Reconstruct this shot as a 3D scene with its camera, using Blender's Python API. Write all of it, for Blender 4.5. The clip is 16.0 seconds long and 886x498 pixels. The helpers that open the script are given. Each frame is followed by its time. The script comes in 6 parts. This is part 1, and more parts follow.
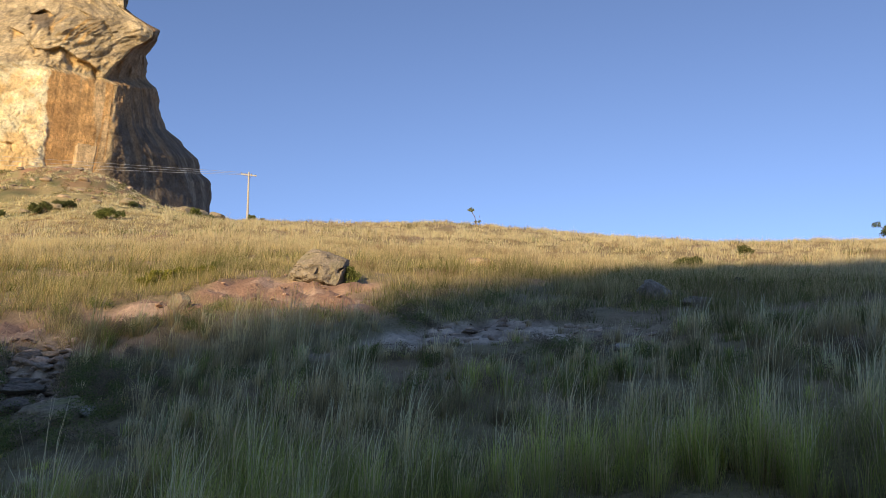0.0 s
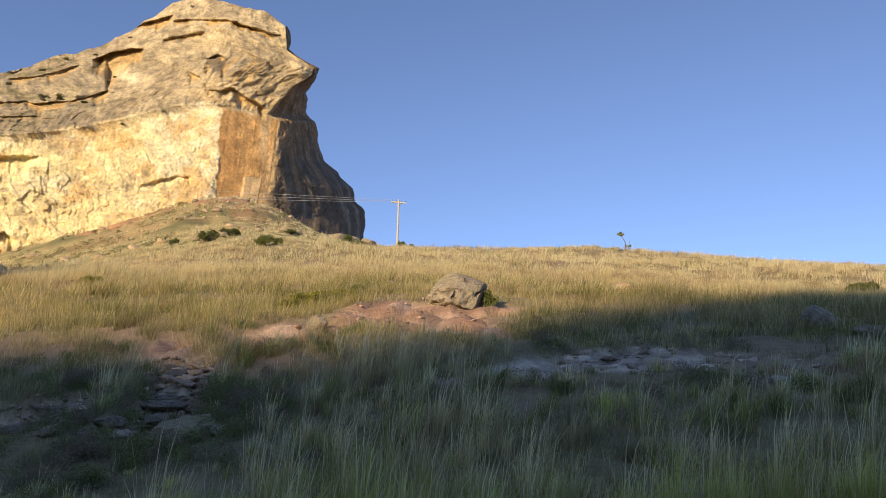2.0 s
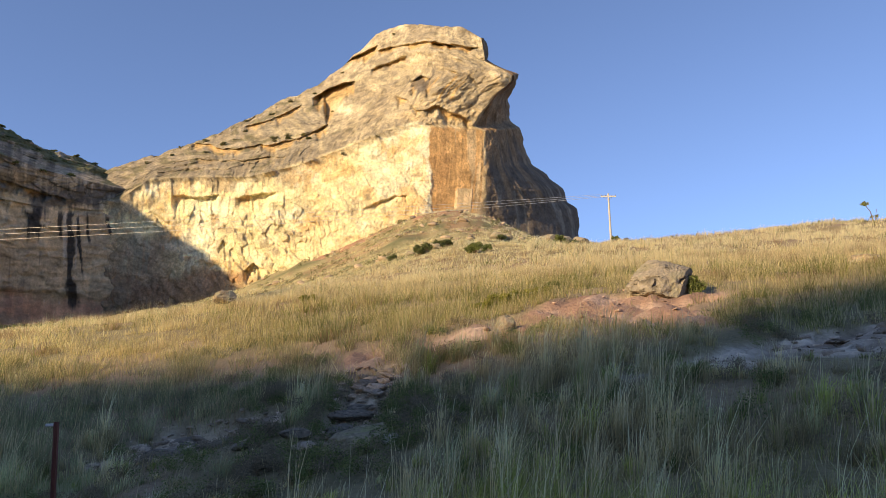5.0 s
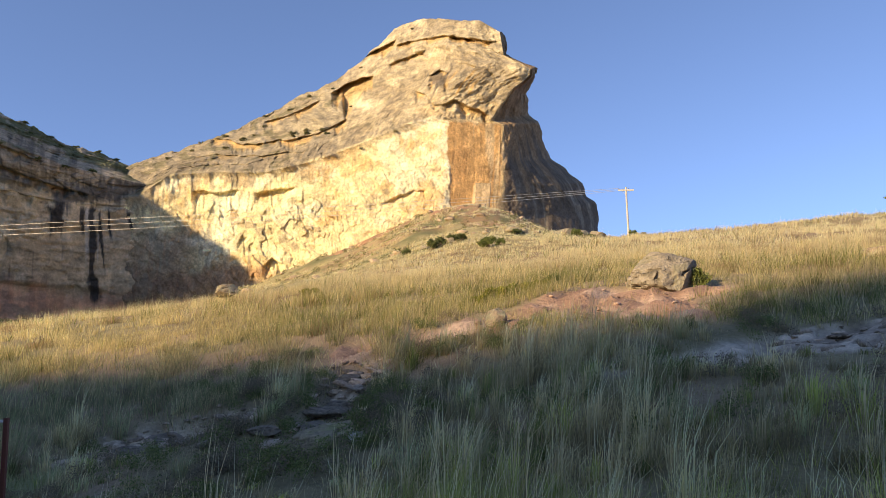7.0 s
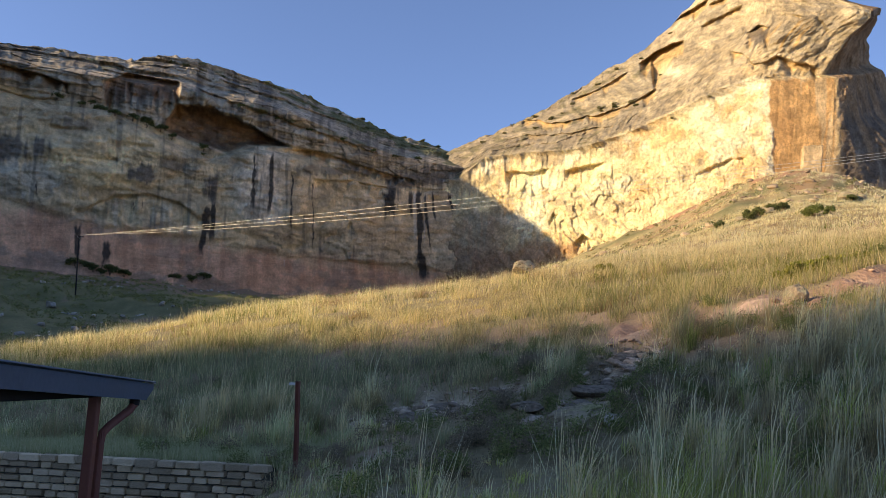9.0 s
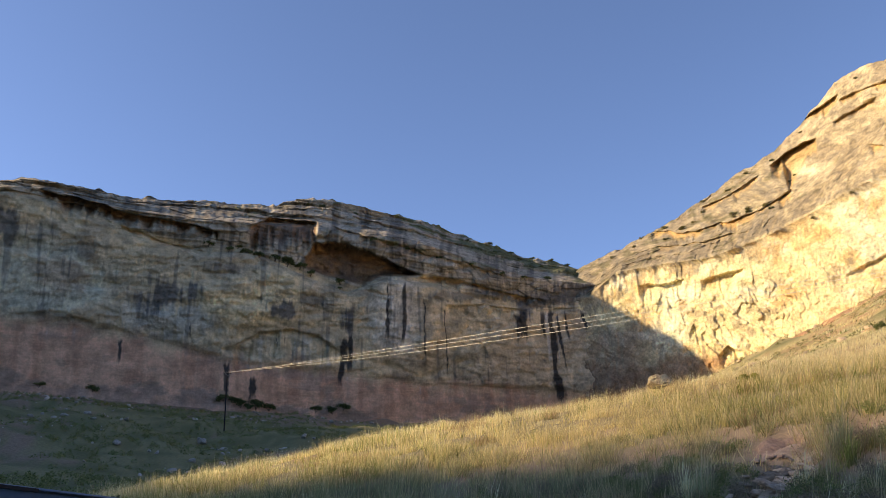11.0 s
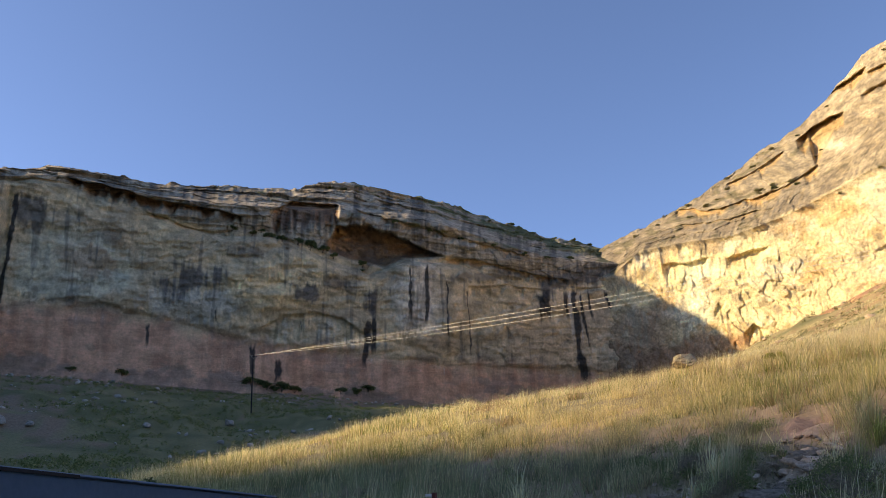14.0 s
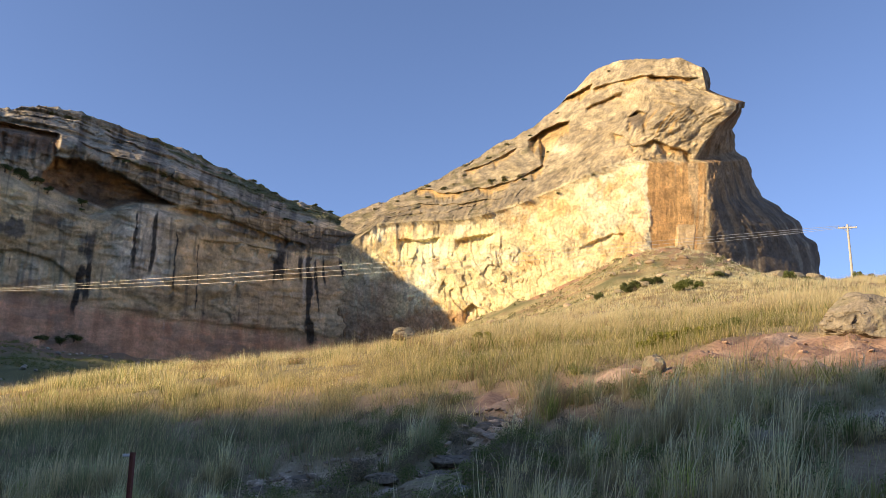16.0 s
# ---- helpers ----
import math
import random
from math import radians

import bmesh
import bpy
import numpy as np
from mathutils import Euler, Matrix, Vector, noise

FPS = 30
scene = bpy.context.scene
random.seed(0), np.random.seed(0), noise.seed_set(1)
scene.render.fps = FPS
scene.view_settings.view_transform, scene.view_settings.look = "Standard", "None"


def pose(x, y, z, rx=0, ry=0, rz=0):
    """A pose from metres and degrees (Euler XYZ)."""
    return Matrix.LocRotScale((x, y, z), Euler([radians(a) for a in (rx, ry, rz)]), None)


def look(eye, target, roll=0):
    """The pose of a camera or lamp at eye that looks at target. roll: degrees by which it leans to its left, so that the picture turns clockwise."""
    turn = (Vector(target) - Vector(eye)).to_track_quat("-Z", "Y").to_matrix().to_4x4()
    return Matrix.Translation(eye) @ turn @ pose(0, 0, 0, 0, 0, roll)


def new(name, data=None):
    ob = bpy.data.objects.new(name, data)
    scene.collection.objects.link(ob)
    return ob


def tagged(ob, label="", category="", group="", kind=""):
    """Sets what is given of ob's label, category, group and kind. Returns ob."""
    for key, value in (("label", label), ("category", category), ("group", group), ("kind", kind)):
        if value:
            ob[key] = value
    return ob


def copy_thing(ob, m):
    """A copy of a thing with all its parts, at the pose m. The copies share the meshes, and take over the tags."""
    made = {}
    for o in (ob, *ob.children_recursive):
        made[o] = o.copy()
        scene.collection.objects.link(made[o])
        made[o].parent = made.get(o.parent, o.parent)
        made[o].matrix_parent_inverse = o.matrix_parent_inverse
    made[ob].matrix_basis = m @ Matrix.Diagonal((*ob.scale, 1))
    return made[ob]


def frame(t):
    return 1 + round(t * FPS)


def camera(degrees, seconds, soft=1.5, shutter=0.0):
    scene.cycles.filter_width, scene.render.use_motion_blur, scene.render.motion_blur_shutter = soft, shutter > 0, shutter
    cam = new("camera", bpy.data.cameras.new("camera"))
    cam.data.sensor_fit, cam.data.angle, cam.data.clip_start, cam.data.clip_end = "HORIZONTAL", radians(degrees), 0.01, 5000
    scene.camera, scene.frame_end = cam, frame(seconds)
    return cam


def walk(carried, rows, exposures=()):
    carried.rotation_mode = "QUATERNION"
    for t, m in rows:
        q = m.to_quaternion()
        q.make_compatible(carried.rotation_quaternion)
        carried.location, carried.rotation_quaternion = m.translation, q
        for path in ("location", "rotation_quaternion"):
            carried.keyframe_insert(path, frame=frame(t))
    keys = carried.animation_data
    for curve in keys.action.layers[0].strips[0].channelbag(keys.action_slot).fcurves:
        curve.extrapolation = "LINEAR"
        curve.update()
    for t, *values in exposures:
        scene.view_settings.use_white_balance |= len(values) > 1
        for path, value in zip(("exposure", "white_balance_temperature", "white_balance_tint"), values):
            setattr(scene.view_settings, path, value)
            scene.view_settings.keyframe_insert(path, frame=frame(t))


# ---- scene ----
cam = camera(59.35, 16.0, soft=0.6)


def gaze(x, y, z, yaw, pitch, roll):
    """A camera pose: yaw to the left of +y, pitch up, roll as look() has it."""
    a, p = radians(yaw), radians(pitch)
    way = Vector((-math.sin(a) * math.cos(p), math.cos(a) * math.cos(p), math.sin(p)))
    return look((x, y, z), Vector((x, y, z)) + way, roll)


# seconds, x, y, z, yaw, pitch, roll
PATH = [
    (0.0, -0.115, 0.572, 1.661, 0.06, 6.92, 0.17),
    (0.5, 0.006, 0.667, 1.679, 2.99, 7.50, 0.64),
    (1.0, 0.018, 0.852, 1.680, 6.90, 9.93, 0.67),
    (1.5, 0.010, 0.952, 1.672, 10.38, 10.40, 0.82),
    (2.0, 0.147, 1.109, 1.660, 11.11, 8.66, 1.49),
    (2.5, 0.166, 1.286, 1.668, 9.60, 7.84, 1.06),
    (3.0, 0.207, 1.442, 1.685, 12.83, 10.08, -0.38),
    (3.5, 0.322, 1.656, 1.652, 20.80, 10.78, -0.94),
    (4.0, 0.424, 1.822, 1.622, 24.86, 9.29, -2.23),
    (6.5, 0.785, 2.779, 1.625, 28.82, 8.68, -0.70),
    (7.0, 0.864, 2.990, 1.611, 28.68, 8.50, -1.38),
    (7.5, 0.973, 3.178, 1.584, 31.64, 6.79, 0.21),
    (8.0, 1.054, 3.371, 1.583, 37.73, 5.04, 0.95),
    (8.5, 1.140, 3.536, 1.630, 44.82, 5.25, 0.52),
    (9.0, 1.184, 3.744, 1.630, 51.61, 6.92, 0.42),
    (9.5, 1.182, 3.922, 1.642, 53.91, 10.43, 1.38),
    (12.0, 0.901, 4.415, 1.543, 67.94, 17.38, -3.70),
    (12.5, 0.875, 4.387, 1.549, 70.90, 17.11, -3.73),
    (13.0, 0.895, 4.410, 1.533, 70.67, 16.79, -3.04),
    (13.5, 0.951, 4.400, 1.560, 67.31, 15.84, -2.15),
    (14.0, 1.057, 4.276, 1.605, 63.12, 14.65, -1.50),
    (14.5, 1.153, 4.240, 1.619, 57.30, 13.08, 0.09),
    (15.0, 1.230, 4.236, 1.624, 51.09, 12.30, 1.15),
    (15.5, 1.278, 4.220, 1.626, 47.17, 12.37, 1.10),
    (16.0, 1.306, 4.229, 1.625, 43.57, 11.93, 0.65),
]
walk(cam, [(t, gaze(*row)) for t, *row in PATH], [(0.0, 0.86, 8000, 18), (4.0, 1.02, 8000, 18), (8.0, 1.2, 8000, 18), (12.5, 1.24, 8000, 18), (16.0, 1.18, 8000, 18)])

# ---- light ----
SUN_AZ, SUN_EL = 157.0, 21.0          # to the left of +y; above the horizon
s_a, s_e = radians(SUN_AZ), radians(SUN_EL)
SUN_WAY = Vector((-math.sin(s_a) * math.cos(s_e), math.cos(s_a) * math.cos(s_e), math.sin(s_e)))
world = bpy.data.worlds.new("world")
scene.world = world
world.use_nodes = True
wn = world.node_tree.nodes
sky = wn.new("ShaderNodeTexSky")
sky.sky_type, sky.sun_disc = "NISHITA", False
sky.sun_elevation, sky.sun_rotation = s_e, -s_a
sky.altitude, sky.air_density, sky.dust_density, sky.ozone_density = 2500, 0.85, 2.5, 5.0
wn["Background"].inputs["Strength"].default_value = 0.15
sky_way, sky_lift = wn.new("ShaderNodeTexCoord"), wn.new("ShaderNodeMapping")      # sky looked up higher than the view, which darkens the skyline
sky_lift.inputs["Location"].default_value = (0, 0, 0.14)
world.node_tree.links.new(sky_way.outputs["Generated"], sky_lift.inputs["Vector"])
world.node_tree.links.new(sky_lift.outputs[0], sky.inputs["Vector"])
world.node_tree.links.new(sky.outputs[0], wn["Background"].inputs["Color"])
sun_lamp = bpy.data.lights.new("sun", "SUN")
sun_lamp.energy, sun_lamp.angle, sun_lamp.color = 2.9, radians(1.2), (1.0, 0.86, 0.60)
sun = new("sun", sun_lamp)
sun.matrix_world = look(SUN_WAY * 600, (0, 0, 0))


# ---- noise in numpy ----
def lattice(ix, iy, iz, seed):
    n = (ix * 374761393 + iy * 668265263 + iz * 2147483647 + seed * 144665) & 0xFFFFFFFF
    n = ((n ^ (n >> 13)) * 1274126177) & 0xFFFFFFFF
    n = ((n ^ (n >> 16)) * 2246822519) & 0xFFFFFFFF
    return ((n >> 8) & 0xFFFF) / 65535.0


def vnoise(x, y, z=0.0, seed=0):
    """Value noise, 0 to 1."""
    x, y, z = np.broadcast_arrays(np.asarray(x, float), np.asarray(y, float), np.asarray(z, float))
    fx, fy, fz = np.floor(x), np.floor(y), np.floor(z)
    ix, iy, iz = fx.astype(np.int64), fy.astype(np.int64), fz.astype(np.int64)
    u, v, w = x - fx, y - fy, z - fz
    u, v, w = u * u * (3 - 2 * u), v * v * (3 - 2 * v), w * w * (3 - 2 * w)
    total = 0.0
    for a in (0, 1):
        for b in (0, 1):
            for c in (0, 1):
                total = total + lattice(ix + a, iy + b, iz + c, seed) * (u if a else 1 - u) * (v if b else 1 - v) * (w if c else 1 - w)
    return total


def fbm(x, y, z=0.0, octaves=4, seed=0):
    """Fractal noise, about -1 to 1."""
    total, amp, norm = 0.0, 1.0, 0.0
    for o in range(octaves):
        k = 2.03 ** o
        total, norm = total + amp * (2 * vnoise(x * k, y * k, np.asarray(z) * k, seed + o) - 1), norm + amp
        amp *= 0.5
    return total / norm * 1.6


def ridged(x, y, z=0.0, octaves=4, seed=0):
    total, amp, norm = 0.0, 1.0, 0.0
    for o in range(octaves):
        k = 2.1 ** o
        total, norm = total + amp * (1 - np.abs(2 * vnoise(x * k, y * k, np.asarray(z) * k, seed + o) - 1) * 2), norm + amp
        amp *= 0.5
    return total / norm


def cells(x, y, seed=0, jitter=0.9):
    """Cell noise: distance to the crack between cells, and a random value for each cell, both 0 to 1."""
    x, y = np.asarray(x, float), np.asarray(y, float)
    ix, iy = np.floor(x).astype(np.int64), np.floor(y).astype(np.int64)
    best, second, value = np.full(x.shape, 9.0), np.full(x.shape, 9.0), np.zeros(x.shape)
    for a in (-1, 0, 1):
        for b in (-1, 0, 1):
            cx, cy = ix + a, iy + b
            px = cx + 0.5 + jitter * (lattice(cx, cy, 0 * cx + 1, seed) - 0.5)
            py = cy + 0.5 + jitter * (lattice(cx, cy, 0 * cx + 2, seed) - 0.5)
            d = np.hypot(px - x, py - y)
            nearer = d < best
            second = np.where(nearer, best, np.minimum(second, d))
            value = np.where(nearer, lattice(cx, cy, 0 * cx + 3, seed), value)
            best = np.minimum(best, d)
    return second - best, value


def step01(x, a, b):
    t = np.clip((x - a) / (b - a), 0, 1)
    return t * t * (3 - 2 * t)


def bell(x, mid, half):
    return np.exp(-((x - mid) / half) ** 2)


# ---- materials ----
def material(name, rough=0.9):
    m = bpy.data.materials.new(name)
    m.use_nodes = True
    nodes, links = m.node_tree.nodes, m.node_tree.links
    bsdf = nodes["Principled BSDF"]
    bsdf.inputs["Roughness"].default_value = rough
    bsdf.inputs["Specular IOR Level"].default_value = 0.25
    return m, nodes, links, bsdf


def tinted(name, scale, contrast=0.35, bump=0.5, distance=0.1, rough=0.9, stretch=(1, 1, 1), fine=6.0):
    """A surface whose colour is the mesh's own 'tint', broken up by noise at two scales, with relief."""
    m, nodes, links, bsdf = material(name, rough)
    tint = nodes.new("ShaderNodeAttribute")
    tint.attribute_name = "tint"
    co = nodes.new("ShaderNodeTexCoord")
    mp = nodes.new("ShaderNodeMapping")
    mp.inputs["Scale"].default_value = stretch
    links.new(co.outputs["Object"], mp.inputs["Vector"])
    n1, n2 = nodes.new("ShaderNodeTexNoise"), nodes.new("ShaderNodeTexNoise")
    for n, s in ((n1, scale), (n2, scale * fine)):
        n.inputs["Scale"].default_value, n.inputs["Detail"].default_value = s, 6
        links.new(mp.outputs[0], n.inputs["Vector"])
    both = nodes.new("ShaderNodeMath")
    both.operation = "ADD"
    links.new(n1.outputs["Fac"], both.inputs[0])
    links.new(n2.outputs["Fac"], both.inputs[1])
    span = nodes.new("ShaderNodeMapRange")
    span.inputs["From Min"].default_value, span.inputs["From Max"].default_value = 0.6, 1.4
    span.inputs["To Min"].default_value, span.inputs["To Max"].default_value = 1 - contrast, 1 + contrast
    links.new(both.outputs[0], span.inputs["Value"])
    mul = nodes.new("ShaderNodeVectorMath")
    mul.operation = "SCALE"
    links.new(tint.outputs["Color"], mul.inputs[0])
    links.new(span.outputs[0], mul.inputs["Scale"])
    links.new(mul.outputs[0], bsdf.inputs["Base Color"])
    b = nodes.new("ShaderNodeBump")
    b.inputs["Strength"].default_value, b.inputs["Distance"].default_value = bump, distance
    links.new(both.outputs[0], b.inputs["Height"])
    links.new(b.outputs[0], bsdf.inputs["Normal"])
    return m


def leafy(name, translucent=0.35):
    """Blades and leaves: the mesh's own tint, with light coming through."""
    m, nodes, links, bsdf = material(name, 0.7)
    tint = nodes.new("ShaderNodeAttribute")
    tint.attribute_name = "tint"
    links.new(tint.outputs["Color"], bsdf.inputs["Base Color"])
    tr, mix = nodes.new("ShaderNodeBsdfTranslucent"), nodes.new("ShaderNodeMixShader")
    links.new(tint.outputs["Color"], tr.inputs["Color"])
    mix.inputs["Fac"].default_value = translucent
    links.new(bsdf.outputs[0], mix.inputs[1])
    links.new(tr.outputs[0], mix.inputs[2])
    links.new(mix.outputs[0], nodes["Material Output"].inputs["Surface"])
    return m


def cliff_rock(name, bedding, speckle):
    """Sandstone: the mesh's own tint with grain, thin bedding lines, runs of water stain, and relief."""
    m, nodes, links, bsdf = material(name, 0.92)
    tint, co = nodes.new("ShaderNodeAttribute"), nodes.new("ShaderNodeTexCoord")
    tint.attribute_name = "tint"

    def noise_at(stretch, detail=6.0, rough=0.6):
        mp, n = nodes.new("ShaderNodeMapping"), nodes.new("ShaderNodeTexNoise")
        mp.inputs["Scale"].default_value = stretch
        n.inputs["Scale"].default_value, n.inputs["Detail"].default_value, n.inputs["Roughness"].default_value = 1.0, detail, rough
        links.new(co.outputs["Object"], mp.inputs["Vector"])
        links.new(mp.outputs[0], n.inputs["Vector"])
        return n.outputs["Fac"]

    def spread(value, lo, hi, to_lo, to_hi):
        r = nodes.new("ShaderNodeMapRange")
        for key, v in (("From Min", lo), ("From Max", hi), ("To Min", to_lo), ("To Max", to_hi)):
            r.inputs[key].default_value = v
        links.new(value, r.inputs["Value"])
        return r.outputs[0]

    def times(a, b):
        n = nodes.new("ShaderNodeMath")
        n.operation = "MULTIPLY"
        links.new(a, n.inputs[0])
        links.new(b, n.inputs[1])
        return n.outputs[0]

    grain, blot = noise_at((0.9, 0.9, 0.9), 8, 0.8), noise_at((0.16, 0.16, 0.2), 6)
    beds, runs = noise_at((0.06, 0.06, 0.9), 5, 0.65), noise_at((0.7, 0.7, 0.045), 5)
    k = times(spread(grain, 0.36, 0.64, 1.0 - speckle, 1.0 + 0.75 * speckle), spread(blot, 0.3, 0.7, 0.70, 1.30))
    k = times(k, times(spread(beds, 0.34, 0.46, 1.0 - 0.12 * bedding, 1.0), spread(runs, 0.32, 0.5, 0.93, 1.02)))
    mul = nodes.new("ShaderNodeVectorMath")
    mul.operation = "SCALE"
    links.new(tint.outputs["Color"], mul.inputs[0])
    links.new(k, mul.inputs["Scale"])
    links.new(mul.outputs[0], bsdf.inputs["Base Color"])
    h = nodes.new("ShaderNodeMath")
    links.new(grain, h.inputs[0])
    links.new(spread(beds, 0.34, 0.5, 0.0, 0.35 * bedding), h.inputs[1])
    b = nodes.new("ShaderNodeBump")
    b.inputs["Strength"].default_value, b.inputs["Distance"].default_value = 0.9, 0.9
    links.new(h.outputs[0], b.inputs["Height"])
    links.new(b.outputs[0], bsdf.inputs["Normal"])
    return m


M_ROCK, M_GOLD = cliff_rock("grey_sandstone", 0.3, 0.2), cliff_rock("golden_sandstone", 0.0, 0.38)
M_GROUND = tinted("soil", 2.0, 0.35, 0.8, 0.08)
M_STONE = tinted("boulder_rock", 3.0, 0.4, 0.9, 0.06)
M_GRASS = leafy("grass_blades", 0.62)
M_LEAF = leafy("leaves", 0.3)


# ---- mesh helpers ----
def mesh_from(name, verts, faces, tint=None, mat=None, smooth=True):
    """A mesh out of numpy arrays: verts n x 3, faces m x 3 or m x 4, tint n x 3."""
    me = bpy.data.meshes.new(name)
    k = faces.shape[1]
    me.vertices.add(len(verts))
    me.vertices.foreach_set("co", np.ascontiguousarray(verts, np.float32).ravel())
    me.loops.add(faces.size)
    me.loops.foreach_set("vertex_index", np.ascontiguousarray(faces, np.int32).ravel())
    me.polygons.add(len(faces))
    me.polygons.foreach_set("loop_start", np.arange(len(faces), dtype=np.int32) * k)
    me.update(calc_edges=True)
    me.validate()
    if smooth:
        me.polygons.foreach_set("use_smooth", np.ones(len(me.polygons), bool))
    if tint is not None:
        at = me.attributes.new("tint", "FLOAT_COLOR", "POINT")
        at.data.foreach_set("color", np.c_[np.clip(tint, 0, 1), np.ones(len(tint))].astype(np.float32).ravel())
    if mat:
        me.materials.append(mat)
    return me


def grid_faces(rows, cols, wrap=False):
    """Quads of a rows x cols grid of vertices."""
    i, j = np.meshgrid(np.arange(rows - 1), np.arange(cols if wrap else cols - 1), indexing="ij")
    a, b = i * cols + j, i * cols + (j + 1) % cols
    return np.stack([a, b, b + cols, a + cols], -1).reshape(-1, 4)


def mixc(a, b, t):
    t = np.asarray(t)[..., None]
    return np.asarray(a) * (1 - t) + np.asarray(b) * t


def part(name, bm, mat, parent, label=""):
    me = bpy.data.meshes.new(name)
    bm.to_mesh(me)
    bm.free()
    me.materials.append(mat)
    ob = new(name, me)
    ob.parent = parent
    return tagged(ob, label)


# ---- the lie of the land ----
RINGS = np.array([0, 5, 8, 13, 22, 37, 60, 100, 150, 330, 900, 3200.0])
LAND = {
    -60: (0, 0, 0.2, 1.2, 3.0, 4.4, 7.4, 12, 15, 10, 0, -30),
    -30: (0, 0, 0.15, 1.3, 2.9, 4.4, 7.4, 12.8, 15.5, 8, 0, -30),
    -15: (0, 0, 0.15, 1.4, 2.9, 4.9, 8.4, 14.2, 18.5, 10, 0, -30),
    0: (0, 0, 0.1, 1.4, 3.2, 5.6, 9.4, 15.8, 23.6, 20, 5, -30),
    15: (0, 0, 0.1, 1.2, 3.3, 5.7, 9.6, 16.0, 23.4, 24, 5, -30),
    22: (0, 0, 0.05, 1.0, 3.0, 5.4, 9.4, 17.6, 26.5, 54, 40, 0),
    28: (0, 0, 0, 0.7, 2.6, 5.2, 9.0, 16.6, 25.5, 60, 40, 0),
    36: (0, -0.05, -0.1, 0.3, 2.2, 4.9, 7.4, 12.5, 19.5, 44, 40, 0),
    45: (0, -0.1, -0.2, -0.2, 1.6, 4.1, 5.4, 8.0, 12, 28, 40, 0),
    60: (0, -0.2, -0.3, -0.25, 1.0, 2.95, 2.8, 3.5, 6, 20, 40, 0),
    75: (0, -0.3, -0.4, -0.3, 0.25, 1.0, 0.5, 0.5, 4, 26, 40, 0),
    92: (0, -0.4, -0.6, -0.5, -0.4, 0, 0.3, 2, 8, 31, 40, 0),
    120: (0, -0.3, -0.5, -0.6, -0.5, 0, 1, 3, 8, 25, 40, 0),
    180: (0, 0, 0, 0, 0, -1, -3, -5, -5, 0, 20, 0),
    240: (0, 0, 0, 0, 0, -1, -3, -5, -5, 0, 0, -20),
    300: (0, 0, 0.2, 1.2, 3.0, 4.4, 7.4, 12, 15, 10, 0, -30),
}
LAND_AZ = np.array(sorted(LAND), float)
LAND_Z = np.array([LAND[a] for a in sorted(LAND)])


def spline_weights(x, keys):
    """Index and Catmull-Rom weights of x among unevenly spaced keys."""
    i = np.clip(np.searchsorted(keys, x) - 1, 0, len(keys) - 2)
    t = np.clip((x - keys[i]) / (keys[i + 1] - keys[i]), 0, 1)
    idx = np.stack([np.clip(i - 1, 0, None), i, i + 1, np.clip(i + 2, None, len(keys) - 1)])
    w = np.stack([-t**3 + 2 * t**2 - t, 3 * t**3 - 5 * t**2 + 2, -3 * t**3 + 4 * t**2 + t, t**3 - t**2]) / 2
    return idx, w


RING_KEYS = np.log(RINGS + 4)
S2 = np.array([-math.sin(s_a), math.cos(s_a)])
SIDE = np.array([-S2[1], S2[0]])                                # to the right of the camera's first view
HILL_AWAY = 150.0
# crest heights across the added hill, worked back from where its shadow ends
HILL_LINE = ((-205, -160, -120, -60, -46, -38, -29.4, -26, -24, -21, -17, -13, -10, -8.3, -7.3, -2, 6.5, 40), (-2, 5, 22, 16, 6, -4, -2.0, 0.3, 1.6, 3.3, 5.1, 5.9, 6.6, 7.9, 18, 24, 28, 30))


def unseen_hill(x, y):
    """Unseen ground added to block the low sun: a hill fitted to the shadow's edge, and a farther rise shading the
    valley.
    """
    along, across = x * S2[0] + y * S2[1], x * SIDE[0] + y * SIDE[1]
    q = np.interp(across, HILL_LINE[0], HILL_LINE[1])
    top = q + HILL_AWAY * math.tan(s_e) + 1.2 * fbm(across / 6, 0.5, 0, 3, 77)
    near = top * np.exp(-((along - HILL_AWAY) / 26.0) ** 2) * step01(205 - np.abs(across), 0, 20)
    shade_spur = (420 * math.tan(s_e) - 14) * np.exp(-((along - 420) / 70.0) ** 2) * step01(248 + across, 0, 14) * step01(-across - 172, 0, 14)
    return near + shade_spur


